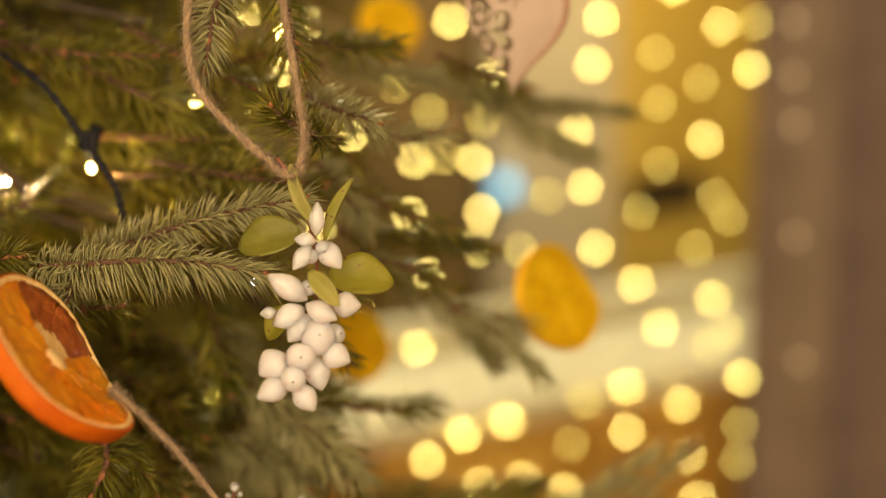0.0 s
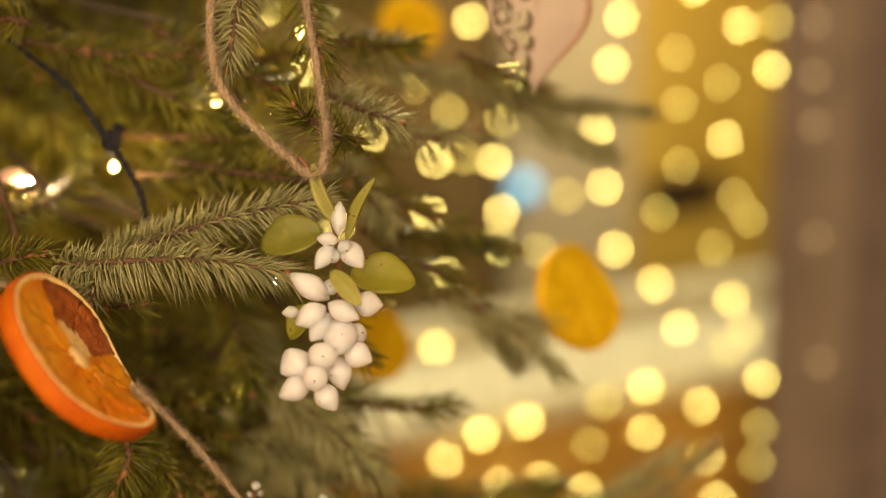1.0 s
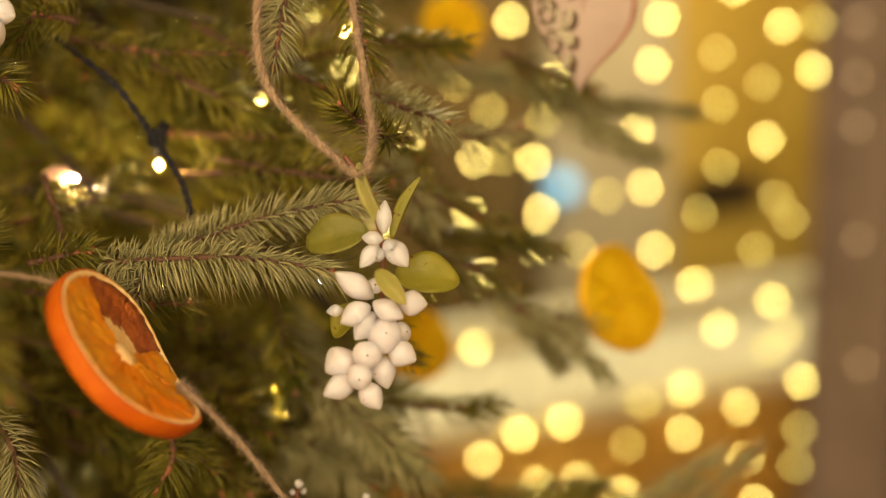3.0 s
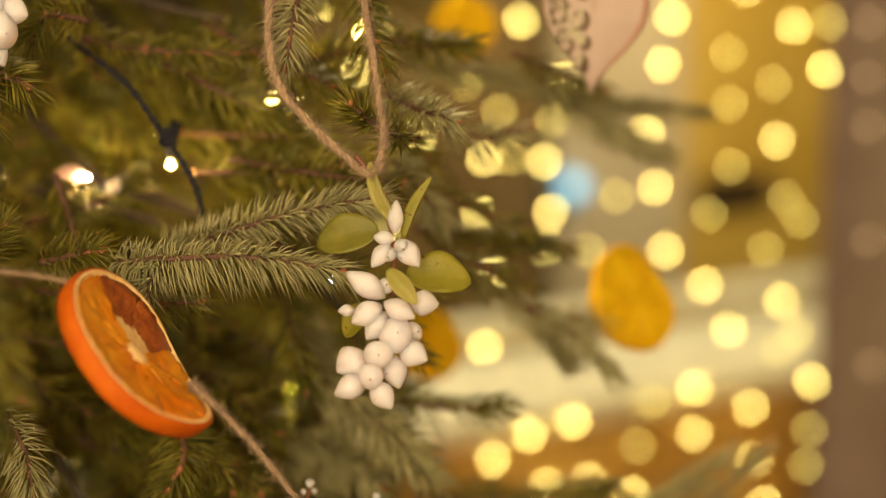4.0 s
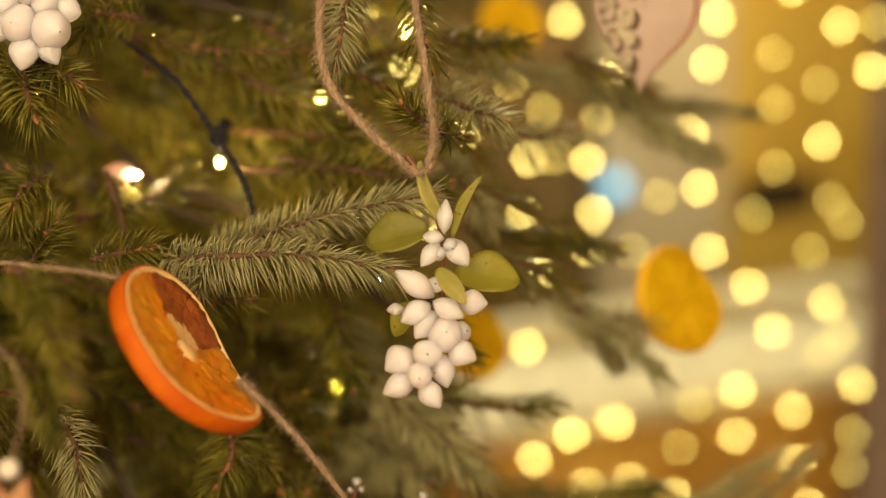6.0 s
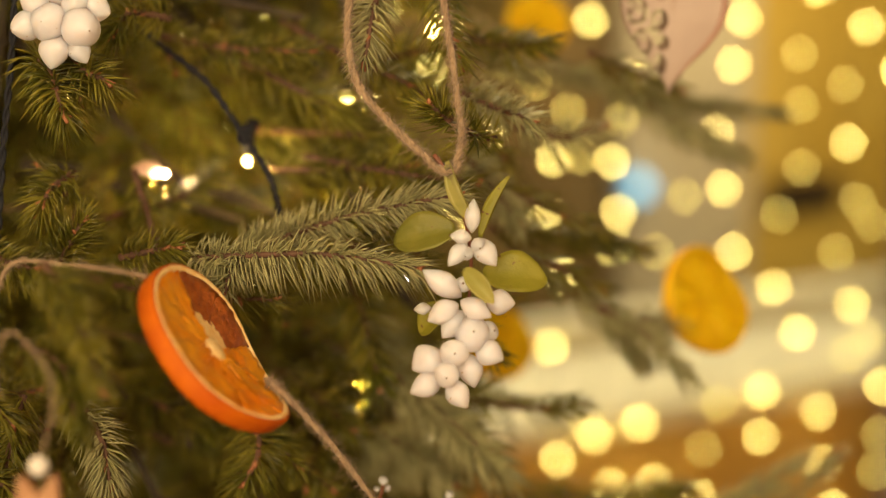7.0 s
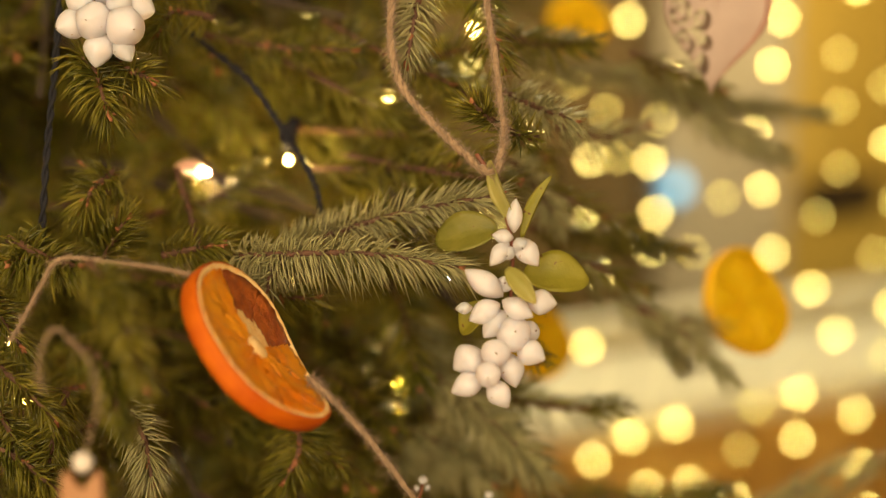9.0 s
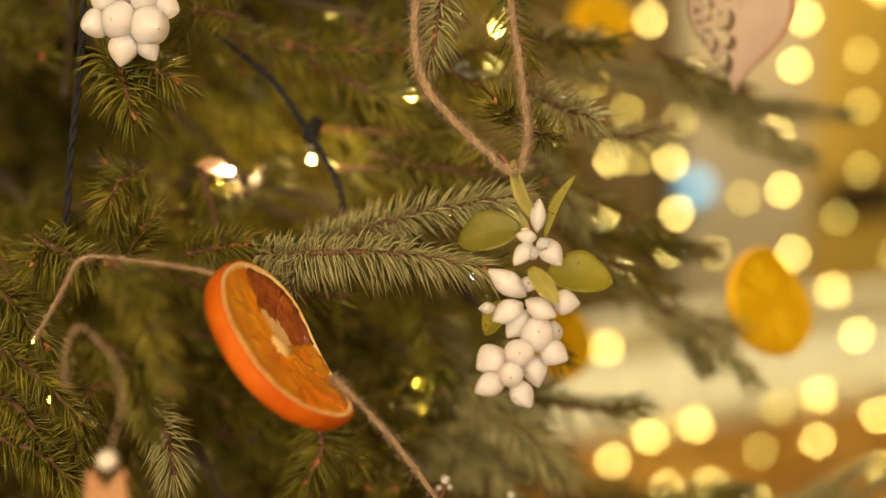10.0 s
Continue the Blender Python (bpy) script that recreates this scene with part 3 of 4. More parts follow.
near_twig([(-0.0516, 0.6017, 1.3322), (-0.0337, 0.5908, 1.3299), (-0.0186, 0.5861, 1.3317)], 190, 0.0135, lean=55, seed=18, mat=NEEDLE)
near_twig([(-0.0554, 0.6988, 1.3085), (-0.0049, 0.7074, 1.3014), (0.0391, 0.7146, 1.2893), (0.0865, 0.7303, 1.2818)], 483, 0.0140, lean=42, seed=19)
near_twig([(0.005, 0.6587, 1.3128), (0.0239, 0.6548, 1.2975), (0.0431, 0.6568, 1.2848), (0.0614, 0.6597, 1.2759)], 316, 0.0134, lean=45, seed=20)
near_twig([(-0.0305, 0.5931, 1.2982), (-0.0133, 0.5972, 1.2939), (0.0043, 0.6031, 1.297)], 80, 0.0134, seed=21)
near_twig([(-0.048, 0.59, 1.2858), (-0.0389, 0.578, 1.2793), (-0.0282, 0.5695, 1.2658)], 200, 0.0125, seed=22)
near_twig([(-0.0418, 0.6128, 1.2535), (-0.0147, 0.6218, 1.2485), (0.0202, 0.6303, 1.241)], 265, 0.0134, lean=42, seed=23, mat=NEEDLE)
near_twig([(-0.0395, 0.5873, 1.2752), (-0.0203, 0.5908, 1.2685), (0.0014, 0.5934, 1.2586)], 74, 0.0134, lean=40, seed=51, mat=NEEDLE)
near_twig([(-0.0313, 0.5812, 1.2509), (-0.0141, 0.5849, 1.2451), (0.0033, 0.5878, 1.2361)], 68, 0.0134, lean=40, seed=52, mat=NEEDLE)
near_twig([(-0.002, 0.6402, 1.3212), (0.0165, 0.6431, 1.3124), (0.0354, 0.6463, 1.3046)], 68, 0.0134, lean=45, seed=53, mat=NEEDLE)
near_twig([(-0.0338, 0.6305, 1.2419), (-0.0107, 0.6312, 1.2242), (0.0104, 0.6318, 1.2064), (0.0199, 0.6336, 1.1931)], 260, 0.0134, lean=42, seed=24)
near_twig([(0.0033, 0.6195, 1.2188), (0.022, 0.6216, 1.2068), (0.0395, 0.6204, 1.1896)], 166, 0.0129, lean=42, seed=25)
near_twig([(0.0207, 0.6521, 1.2051), (0.0384, 0.6611, 1.1995)], 60, 0.011, seed=26)
near_twig([(-0.0756, 0.5670, 1.2058), (-0.0547, 0.5594, 1.1914), (-0.0341, 0.5510, 1.1743)], 330, 0.0170, 0.0006, 58, seed=27, sag=0.3)
near_twig([(-0.0892, 0.5803, 1.1799), (-0.0708, 0.5744, 1.1728), (-0.0538, 0.5674, 1.1616)], 240, 0.0160, 0.0006, 58, seed=81, sag=0.3)
near_twig([(-0.0601, 0.5872, 1.1931), (-0.029, 0.5905, 1.1855), (-0.0042, 0.5957, 1.1856)], 136, 0.0134, lean=48, seed=28, mat=NEEDLE)
near_twig([(-0.0483, 0.6518, 1.1219), (0.0023, 0.6516, 1.1212), (0.0428, 0.6527, 1.1254)], 379, 0.0146, seed=29, mat=NEEDLE)
near_twig([(0.0274, 0.6484, 1.1085), (0.063, 0.6514, 1.1202), (0.0943, 0.6609, 1.1375)], 241, 0.0140, lean=48, seed=30)
near_twig([(0.0698, 0.6668, 1.0995), (0.0935, 0.6711, 1.1168), (0.1133, 0.6755, 1.1342)], 93, 0.0134, lean=40, seed=31)
near_twig([(-0.1617, 0.5768, 1.3357), (-0.1356, 0.5707, 1.3319), (-0.1029, 0.5604, 1.332)], 260, 0.012, seed=32, mat=NEEDLE, scales=24)
near_twig([(-0.1263, 0.5211, 1.1965), (-0.1172, 0.5173, 1.202), (-0.1074, 0.5055, 1.196)], 120, 0.0135, seed=33, mat=NEEDLE)
near_twig([(-0.2001, 0.4669, 1.2835), (-0.1828, 0.4547, 1.2804), (-0.1702, 0.4468, 1.2799)], 150, 0.0125, seed=34, mat=NEEDLE)
near_twig([(-0.152, 0.4026, 1.2934), (-0.1425, 0.3958, 1.2826), (-0.1332, 0.3869, 1.2633)], 320, 0.0105, lean=60, seed=35, mat=NEEDLE)
near_twig([(-0.1646, 0.415, 1.2665), (-0.1501, 0.4055, 1.2631), (-0.1436, 0.3969, 1.2463)], 260, 0.0105, seed=36, mat=NEEDLE)
near_twig([(-0.2158, 0.4571, 1.2522), (-0.1976, 0.4518, 1.243), (-0.1814, 0.4454, 1.2307)], 200, 0.0115, seed=37, mat=NEEDLE)
near_twig([(-0.2249, 0.4584, 1.2207), (-0.1991, 0.4502, 1.2169), (-0.1794, 0.44, 1.2083)], 220, 0.012, seed=38, mat=NEEDLE)
near_twig([(-0.1858, 0.5083, 1.3371), (-0.1762, 0.4925, 1.3317), (-0.1692, 0.4804, 1.3215)], 170, 0.0150, 0.0005, 68, seed=39, mat=NEEDLE, scales=14)
near_twig([(-0.1783, 0.5094, 1.3379), (-0.1677, 0.4992, 1.3335), (-0.1588, 0.4943, 1.3305)], 110, 0.0140, 0.0005, 62, seed=42, mat=NEEDLE, scales=12)
near_twig([(-0.1988, 0.5298, 1.2848), (-0.1817, 0.5224, 1.2886), (-0.1936, 0.523, 1.2965)], 90, 0.012, seed=40, mat=NEEDLE, scales=12)
# five more twigs in the brightened, as-if-lit needle colour
near_twig([(-0.1621, 0.6466, 1.3155), (-0.1469, 0.6401, 1.3068), (-0.1295, 0.6329, 1.2948)], 190, 0.0165, 0.0009, 50, seed=61, mat=LIT_NEEDLE)
near_twig([(-0.1477, 0.658, 1.3162), (-0.1276, 0.6517, 1.3073), (-0.1078, 0.6445, 1.2951)], 190, 0.0165, 0.0009, 50, seed=62, mat=LIT_NEEDLE)
near_twig([(-0.1608, 0.666, 1.2895), (-0.1392, 0.6557, 1.2849), (-0.119, 0.6489, 1.2738)], 190, 0.0165, 0.0009, 50, seed=63, mat=LIT_NEEDLE)
near_twig([(-0.1363, 0.6657, 1.2831), (-0.1166, 0.6659, 1.2793), (-0.0963, 0.6623, 1.281)], 180, 0.0165, 0.0009, 50, seed=64, mat=LIT_NEEDLE)
near_twig([(-0.1919, 0.6483, 1.3083), (-0.175, 0.6375, 1.3027), (-0.1598, 0.6293, 1.2874)], 170, 0.0165, 0.0009, 50, seed=65, mat=LIT_NEEDLE)
# two pale-needled twigs added to lighten the dark lower middle
near_twig([(-0.0945, 0.6295, 1.212), (-0.0844, 0.6217, 1.1995), (-0.0721, 0.6118, 1.1781)], 190, 0.0165, 0.0009, 50, seed=66)
near_twig([(-0.1292, 0.6324, 1.1496), (-0.1064, 0.6289, 1.1511), (-0.0815, 0.6231, 1.1432)], 190, 0.0165, 0.0009, 50, seed=67)
near_twig([(-0.2183, 0.4709, 1.2671), (-0.2071, 0.4654, 1.2603), (-0.196, 0.459, 1.2501)], 150, 0.0125, seed=71, mat=NEEDLE)
near_twig([(-0.218, 0.4671, 1.2315), (-0.203, 0.4571, 1.2257), (-0.1945, 0.4489, 1.2098)], 170, 0.0125, seed=72, mat=NEEDLE)
near_twig([(-0.1849, 0.4663, 1.2326), (-0.1866, 0.4581, 1.2219), (-0.1882, 0.4492, 1.208)], 150, 0.0125, seed=73, mat=NEEDLE)
near_twig([(-0.1715, 0.4774, 1.2291), (-0.1599, 0.4656, 1.2179), (-0.1556, 0.4578, 1.2055)], 160, 0.0125, seed=74)
near_twig([(-0.1808, 0.4962, 1.2667), (-0.1756, 0.4938, 1.2753), (-0.1694, 0.4917, 1.2846)], 130, 0.0130, lean=45, seed=75, mat=NEEDLE)
near_twig([(-0.1599, 0.4996, 1.2701), (-0.1492, 0.4965, 1.273), (-0.1385, 0.4933, 1.2759)], 130, 0.0125, seed=76, mat=NEEDLE)
near_twig([(-0.1929, 0.4776, 1.281), (-0.1928, 0.4667, 1.279), (-0.1962, 0.4558, 1.2786)], 120, 0.0130, seed=77, mat=NEEDLE)
near_twig([(-0.1787, 0.5144, 1.2963), (-0.1831, 0.5025, 1.2928), (-0.1851, 0.4955, 1.2865)], 120, 0.0125, seed=78, mat=NEEDLE, scales=14)
near_twig([(-0.1489, 0.541, 1.3459), (-0.16, 0.53, 1.349), (-0.1643, 0.5225, 1.342)], 130, 0.0125, seed=79, mat=NEEDLE, scales=12)
near_twig([(-0.1194, 0.5097, 1.2086), (-0.1153, 0.4983, 1.2026), (-0.119, 0.4903, 1.1933)], 130, 0.0140, lean=65, seed=80, mat=NEEDLE, scales=14)
near_twig([(-0.1862, 0.5685, 1.2678), (-0.1592, 0.5684, 1.2747), (-0.1412, 0.5682, 1.2859)], 200, 0.0125, seed=41, mat=NEEDLE)


# ---- twine, cables ----
def twine(root, name, points, radius, seed, fuzz=1.0, label=""):
    pts = local(root, points)
    total = sum((b - a).length for a, b in zip(pts, pts[1:]))
    n = max(12, int(total / 0.0012))
    path = spline(pts, n)
    fr = frames(path)
    rng = random.Random(seed)
    verts, faces = [], []
    for ply in range(3):
        line = []
        for i, p in enumerate(path):
            w = 2 * math.pi * (ply / 3 + i * total / n / 0.011)
            line.append(p + radius * 0.40 * (1 + 0.25 * math.sin(i * 0.37 + seed) * math.sin(i * 0.11)) * (math.cos(w) * fr[i][1] + math.sin(w) * fr[i][2]))
        tube(line, lambda s: radius * 0.60 * (1 + 0.10 * math.sin(s * n * 0.6 + ply) + 0.08 * math.sin(s * n * 1.7 + 2 * ply)), 7, verts, faces)
    for _ in range(int(total * 7500 * fuzz)):
        i = rng.randrange(n)
        t, a, b = fr[i]
        w = rng.uniform(0, 2 * math.pi)
        out = math.cos(w) * a + math.sin(w) * b
        size = rng.uniform(0.0006, 0.0022) * (2.6 if rng.random() < 0.05 else 1)
        way = (out * rng.uniform(0.25, 1) + t * rng.uniform(-1, 1)).normalized()
        q = path[i] + out * radius * 0.85
        hair = [q, q + way * size * 0.5 + out * size * 0.1, q + way * size + out * size * rng.uniform(-0.2, 0.4)]
        tube(hair, lambda s: 0.00009 * (1.1 - 0.6 * s), 3, verts, faces, caps=False)
    return tagged(mesh_object(name, verts, faces, [TWINE], root), label)


def cable_thing(points, radius, label, knot=None):
    root = thing("light_cable", points[0], label, "cable", "dark cables of the tree lights")
    path = spline(local(root, points), 90)
    fr = frames(path)
    total = sum((b - a).length for a, b in zip(path, path[1:]))
    for ply in range(2):
        line = []
        for i, p in enumerate(path):
            w = math.pi * ply + 2 * math.pi * i / 90 * total / 0.014
            line.append(p + radius * 0.5 * (math.cos(w) * fr[i][1] + math.sin(w) * fr[i][2]))
        v, f = tube(line, radius * 0.55, 8)
        mesh_object("core", v, f, [CABLE], root)
    if knot:
        v, f = [], []
        c = Vector(knot) - root.location
        for turn in range(3):
            ring = [c + Vector((math.cos(w) * radius * 1.1, (turn - 1) * radius * 0.7 + 0.4 * radius * math.sin(2 * w), math.sin(w) * radius * 1.2 + (turn - 1) * radius)) for w in [2 * math.pi * i / 16 for i in range(17)]]
            tube(ring, radius * 0.5, 7, v, f)
        mesh_object("knot", v, f, [CABLE], root)
    return root


cable_thing([(-0.1773, 0.6027, 1.3362), (-0.1555, 0.5605, 1.3325), (-0.1395, 0.5498, 1.3226), (-0.1298, 0.5465, 1.3098), (-0.1259, 0.5451, 1.304), (-0.119, 0.5426, 1.2942), (-0.1142, 0.5401, 1.2845), (-0.1142, 0.5455, 1.2729), (-0.1234, 0.5823, 1.2555)], 0.0013, "twisted dark blue cable with a knot, hanging in the tree", (-0.1259, 0.5451, 1.304))
cable_thing([(-0.1951, 0.5195, 1.3654), (-0.196, 0.5137, 1.3431), (-0.1972, 0.5074, 1.3229), (-0.199, 0.502, 1.3025), (-0.2009, 0.4981, 1.2798), (-0.209, 0.5133, 1.2659)], 0.0013, "twisted dark cable hanging straight down in the tree")


# ---- bulbs in the tree ----
TREE_BULB = bulb_mesh("tree_bulb", 0.0013, BULB_TREE)
WARM_BULB = bulb_mesh("tree_bulb_warm", 0.0008, BULB_WARM)


COOL_BULB = bulb_mesh("tree_bulb_cool", 0.0009, BULB_COOL)
CUP = material("pink_clear_plastic", (0.9, 0.72, 0.62), 0.25, (0.85, 0.62, 0.52), 200, trans=0.5, coat=0.5)


BACKLIGHT_BULB = bulb_mesh("tree_bulb_backlight", 0.0023, BULB_BACKLIGHT)


def tree_light(place, warm=False, cool=False, deep=False):
    root = thing("tree_light", place, "small warm glowing bulb in a dark socket among the needles", "light bulb", "bulbs in the tree")
    ob = new("bulb", BACKLIGHT_BULB if deep else COOL_BULB if cool else WARM_BULB if warm else TREE_BULB)
    ob.parent = root
    v, f = tube([Vector((0, 0.001, 0.003)), Vector((0.001, 0.002, 0.012)), Vector((0.003, 0.004, 0.016))], 0.0026, 8)
    if not cool and not warm:
        mesh_object("socket", v, f, [CABLE], root)
    if warm:
        bowl = [Vector((-0.002, 0.002, 0)), Vector((-0.005, 0.002, 0.0005)), Vector((-0.009, 0.002, 0.001)), Vector((-0.013, 0.003, 0.001))]
        v, f = tube(bowl, lambda s: 0.0012 + 0.0030 * math.sin(math.pi * (0.1 + 0.85 * s)), 14)
        mesh_object("reflector", v, f, [CUP], root)


tree_light((-0.1642, 0.5789, 1.2827), True)
for place in ((-0.1344, 0.5899, 1.2853), (-0.1081, 0.6823, 1.2969), (-0.1287, 0.7015, 1.2727), (-0.1978, 0.7536, 1.2802), (-0.2079, 0.7882, 1.3173), (-0.1301, 0.7943, 1.2783), (-0.1281, 0.7579, 1.1338),
              (-0.2599, 0.6058, 1.2046), (-0.3066, 0.7134, 1.2417), (-0.2595, 0.6388, 1.1704), (-0.0763, 0.7628, 1.3169), (-0.107, 0.7983, 1.1304), (-0.1799, 0.859, 1.2893), (-0.1287, 0.7299, 1.2681), (-0.1897, 0.7613, 1.229), (-0.1023, 0.7609, 1.2276), (-0.1433, 0.7103, 1.1905), (-0.1842, 0.6635, 1.1682), (-0.2470, 0.7120, 1.2934)):
    tree_light(place)


# bulbs added deep behind the twigs to light the needles from behind
for place in ((-0.1934, 0.7949, 1.2755), (-0.1603, 0.8543, 1.2579), (-0.218, 0.8408, 1.2994), (-0.252, 0.7768, 1.2168), (-0.123, 0.8197, 1.1125),
              (-0.2291, 0.7361, 1.1325), (-0.2228, 0.7833, 1.2362), (-0.2806, 0.6643, 1.1582), (-0.3349, 0.7111, 1.2049)):
    tree_light(place, deep=True)
tree_light((-0.0625, 0.4969, 1.2643), cool=True)


# ---- snowberry sprigs ----
def berry(root, place, axis, length, width, seed=0, dot=True):
    """A waxy white berry, drawn out to a small point along its axis."""
    rng = random.Random(seed)
    z = Vector(axis).normalized()
    x = z.orthogonal().normalized()
    rot = Matrix((x, z.cross(x), z)).transposed().to_4x4()
    rings, sides = 16, 20
    verts, faces = [], []
    p1, p2 = rng.uniform(0, 6), rng.uniform(0, 6)
    for j in range(rings + 1):
        s = j / rings
        r = 1.12 * math.sin(math.pi * s ** 0.96) ** 0.80 * (1 - 0.26 * max(0, s - 0.5)) + (0.045 if s > 0.95 else 0)
        for i in range(sides):
            w = 2 * math.pi * i / sides
            dent = 1 + 0.035 * math.sin(2 * w + p1) + 0.025 * math.sin(3 * w + p2 + 3 * s)
            verts.append(Vector((r * dent * math.cos(w) * width / 2, r * dent * math.sin(w) * width / 2, (s - 0.5) * length)))
    for j in range(rings):
        for i in range(sides):
            k = (i + 1) % sides
            faces.append((j * sides + i, j * sides + k, (j + 1) * sides + k, (j + 1) * sides + i))
    ob = mesh_object("berry", verts, faces, [BERRY], root)
    ob.matrix_basis = Matrix.Translation(Vector(place) - root.location) @ rot
    if dot:
        bm = bmesh.new()
        bmesh.ops.create_icosphere(bm, subdivisions=1, radius=0.00028 * rng.uniform(0.7, 1.4), matrix=Matrix.Translation((rng.uniform(-1, 1) * 0.0003, 0, length * 0.497)) @ Matrix.Diagonal((1, 1, 1.2, 1)))
        part("tip", bm, SPECK, ob, "brown dried tip")
    return ob


def leaf(root, base, tip, normal, width, mat, curl=0.12, fold=0.15, label=""):
    base, tip, n = Vector(base) - root.location, Vector(tip) - root.location, Vector(normal).normalized()
    run = tip - base
    n = (n - run * n.dot(run) / run.length_squared).normalized()
    side = run.cross(n).normalized()
    verts, faces = [], []
    rows, cols = 12, 8
    for top in (1, -1):
        for j in range(rows + 1):
            s = j / rows
            half = width / 2 * (math.sin(math.pi * min(1, s * 0.97 + 0.02) ** 0.95) ** 0.62 + 0.02)
            for i in range(cols + 1):
                c = 2 * i / cols - 1
                ripple = 0.03 * math.sin(9 * s + 3 * c) * abs(c)
                vein = -0.012 * math.exp(-(c * 7) ** 2)
                h = (curl * (math.sin(math.pi * s) - 0.5 * s) + fold * abs(c) ** 1.5 * half / width * 2 + ripple + vein) * width
                verts.append(base + run * s + side * c * half + n * (h + top * 0.00014))
    m = (rows + 1) * (cols + 1)
    for j in range(rows):
        for i in range(cols):
            a = j * (cols + 1) + i
            faces.append((a, a + 1, a + cols + 2, a + cols + 1))
            faces.append((m + a, m + a + cols + 1, m + a + cols + 2, m + a + 1))
    edge = [i for i in range(cols + 1)] + [j * (cols + 1) + cols for j in range(1, rows + 1)] + [rows * (cols + 1) + i for i in range(cols - 1, -1, -1)] + [j * (cols + 1) for j in range(rows - 1, 0, -1)]
    for a, b in zip(edge, edge[1:] + edge[:1]):
        faces.append((b, a, m + a, m + b))
    return tagged(mesh_object("leaf", verts, faces, [mat], root), label)


sprig = thing("snowberry_sprig", (-0.0477, 0.4868, 1.3019), "white snowberry sprig with green leaves hanging from a twine loop", "ornament", "snowberry sprigs")
twine(sprig, "twine_loop", [(-0.0777, 0.5071, 1.3704), (-0.0803, 0.5017, 1.353), (-0.08, 0.4974, 1.34), (-0.0756, 0.4932, 1.3274), (-0.0647, 0.4902, 1.3156), (-0.0558, 0.4882, 1.3076), (-0.0491, 0.4867, 1.3016)], 0.00132, 5, 1.7, "fuzzy jute twine")
twine(sprig, "twine_loop", [(-0.0503, 0.502, 1.3702), (-0.0489, 0.4966, 1.353), (-0.0463, 0.4916, 1.3375), (-0.0444, 0.4882, 1.3237), (-0.0433, 0.4865, 1.3132), (-0.0458, 0.4858, 1.3021)], 0.00110, 6, 2.0, "fuzzy jute twine")
twine(sprig, "twine_knot", [(-0.0507, 0.4853, 1.3041), (-0.048, 0.4834, 1.3026), (-0.0453, 0.4851, 1.3033), (-0.0441, 0.4868, 1.3059)], 0.0011, 8, 2.0)
v, f = tube(spline(local(sprig, [(-0.0521, 0.4872, 1.3077), (-0.0477, 0.4852, 1.3017), (-0.0436, 0.4852, 1.2916), (-0.0408, 0.485, 1.2786), (-0.0408, 0.4843, 1.2675), (-0.0418, 0.4826, 1.2567), (-0.044, 0.4791, 1.2426), (-0.0469, 0.4773, 1.2356)]), 40), lambda s: 0.0007 * (1.1 - 0.4 * s), 7)
mesh_object("stem", v, f, [RED_STEM], sprig)
berry(sprig, (-0.0396, 0.4805, 1.2893), (0.062, 0.149, 0.987), 0.0112, 0.0046, 0)
berry(sprig, (-0.0429, 0.4734, 1.2842), (-0.927, -0.313, 0.204), 0.0072, 0.0042, 1)
berry(sprig, (-0.0438, 0.4706, 1.2794), (-0.549, -0.510, -0.662), 0.0099, 0.0048, 2)
berry(sprig, (-0.0411, 0.4713, 1.2794), (-0.089, -0.988, -0.130), 0.0047, 0.0041, 3)
berry(sprig, (-0.0353, 0.4720, 1.2797), (0.617, -0.441, -0.652), 0.0116, 0.0064, 4)
berry(sprig, (-0.0371, 0.4711, 1.2819), (0.286, -0.958, -0.002), 0.0052, 0.0045, 5)
berry(sprig, (-0.0486, 0.4696, 1.2701), (-0.782, -0.151, 0.604), 0.0153, 0.0071, 6)
berry(sprig, (-0.0480, 0.4638, 1.2624), (-0.811, -0.454, -0.368), 0.0114, 0.0068, 7)
berry(sprig, (-0.0450, 0.4640, 1.2585), (-0.576, -0.510, -0.639), 0.0112, 0.0067, 8)
berry(sprig, (-0.0378, 0.4627, 1.2640), (0.865, -0.353, -0.357), 0.0114, 0.0062, 9)
berry(sprig, (-0.0306, 0.4711, 1.2638), (0.983, -0.169, -0.068), 0.0097, 0.0076, 10)
berry(sprig, (-0.0423, 0.4727, 1.2691), (0.054, -0.939, 0.340), 0.0054, 0.0047, 11)
berry(sprig, (-0.0388, 0.4750, 1.2692), (0.326, -0.809, 0.488), 0.0047, 0.0041, 12)
berry(sprig, (-0.0555, 0.4748, 1.2603), (-0.990, -0.125, -0.071), 0.0057, 0.0035, 13)
berry(sprig, (-0.0390, 0.4624, 1.2560), (0.188, -0.878, 0.441), 0.0109, 0.0099, 14)
berry(sprig, (-0.0341, 0.4695, 1.2546), (0.493, -0.817, 0.297), 0.0067, 0.0058, 15)
berry(sprig, (-0.0337, 0.4627, 1.2498), (0.869, -0.352, -0.347), 0.0102, 0.0075, 16)
berry(sprig, (-0.0442, 0.4568, 1.2514), (0.094, -0.960, 0.263), 0.0086, 0.0079, 17)
berry(sprig, (-0.0532, 0.4627, 1.2470), (-0.794, -0.462, -0.394), 0.0112, 0.0093, 18)
berry(sprig, (-0.0531, 0.4579, 1.2406), (-0.844, -0.442, -0.303), 0.0117, 0.0071, 19)
berry(sprig, (-0.0463, 0.4532, 1.2456), (0.093, -0.988, 0.126), 0.0078, 0.0071, 20)
berry(sprig, (-0.0432, 0.4561, 1.2385), (0.565, -0.458, -0.686), 0.0107, 0.0066, 21)
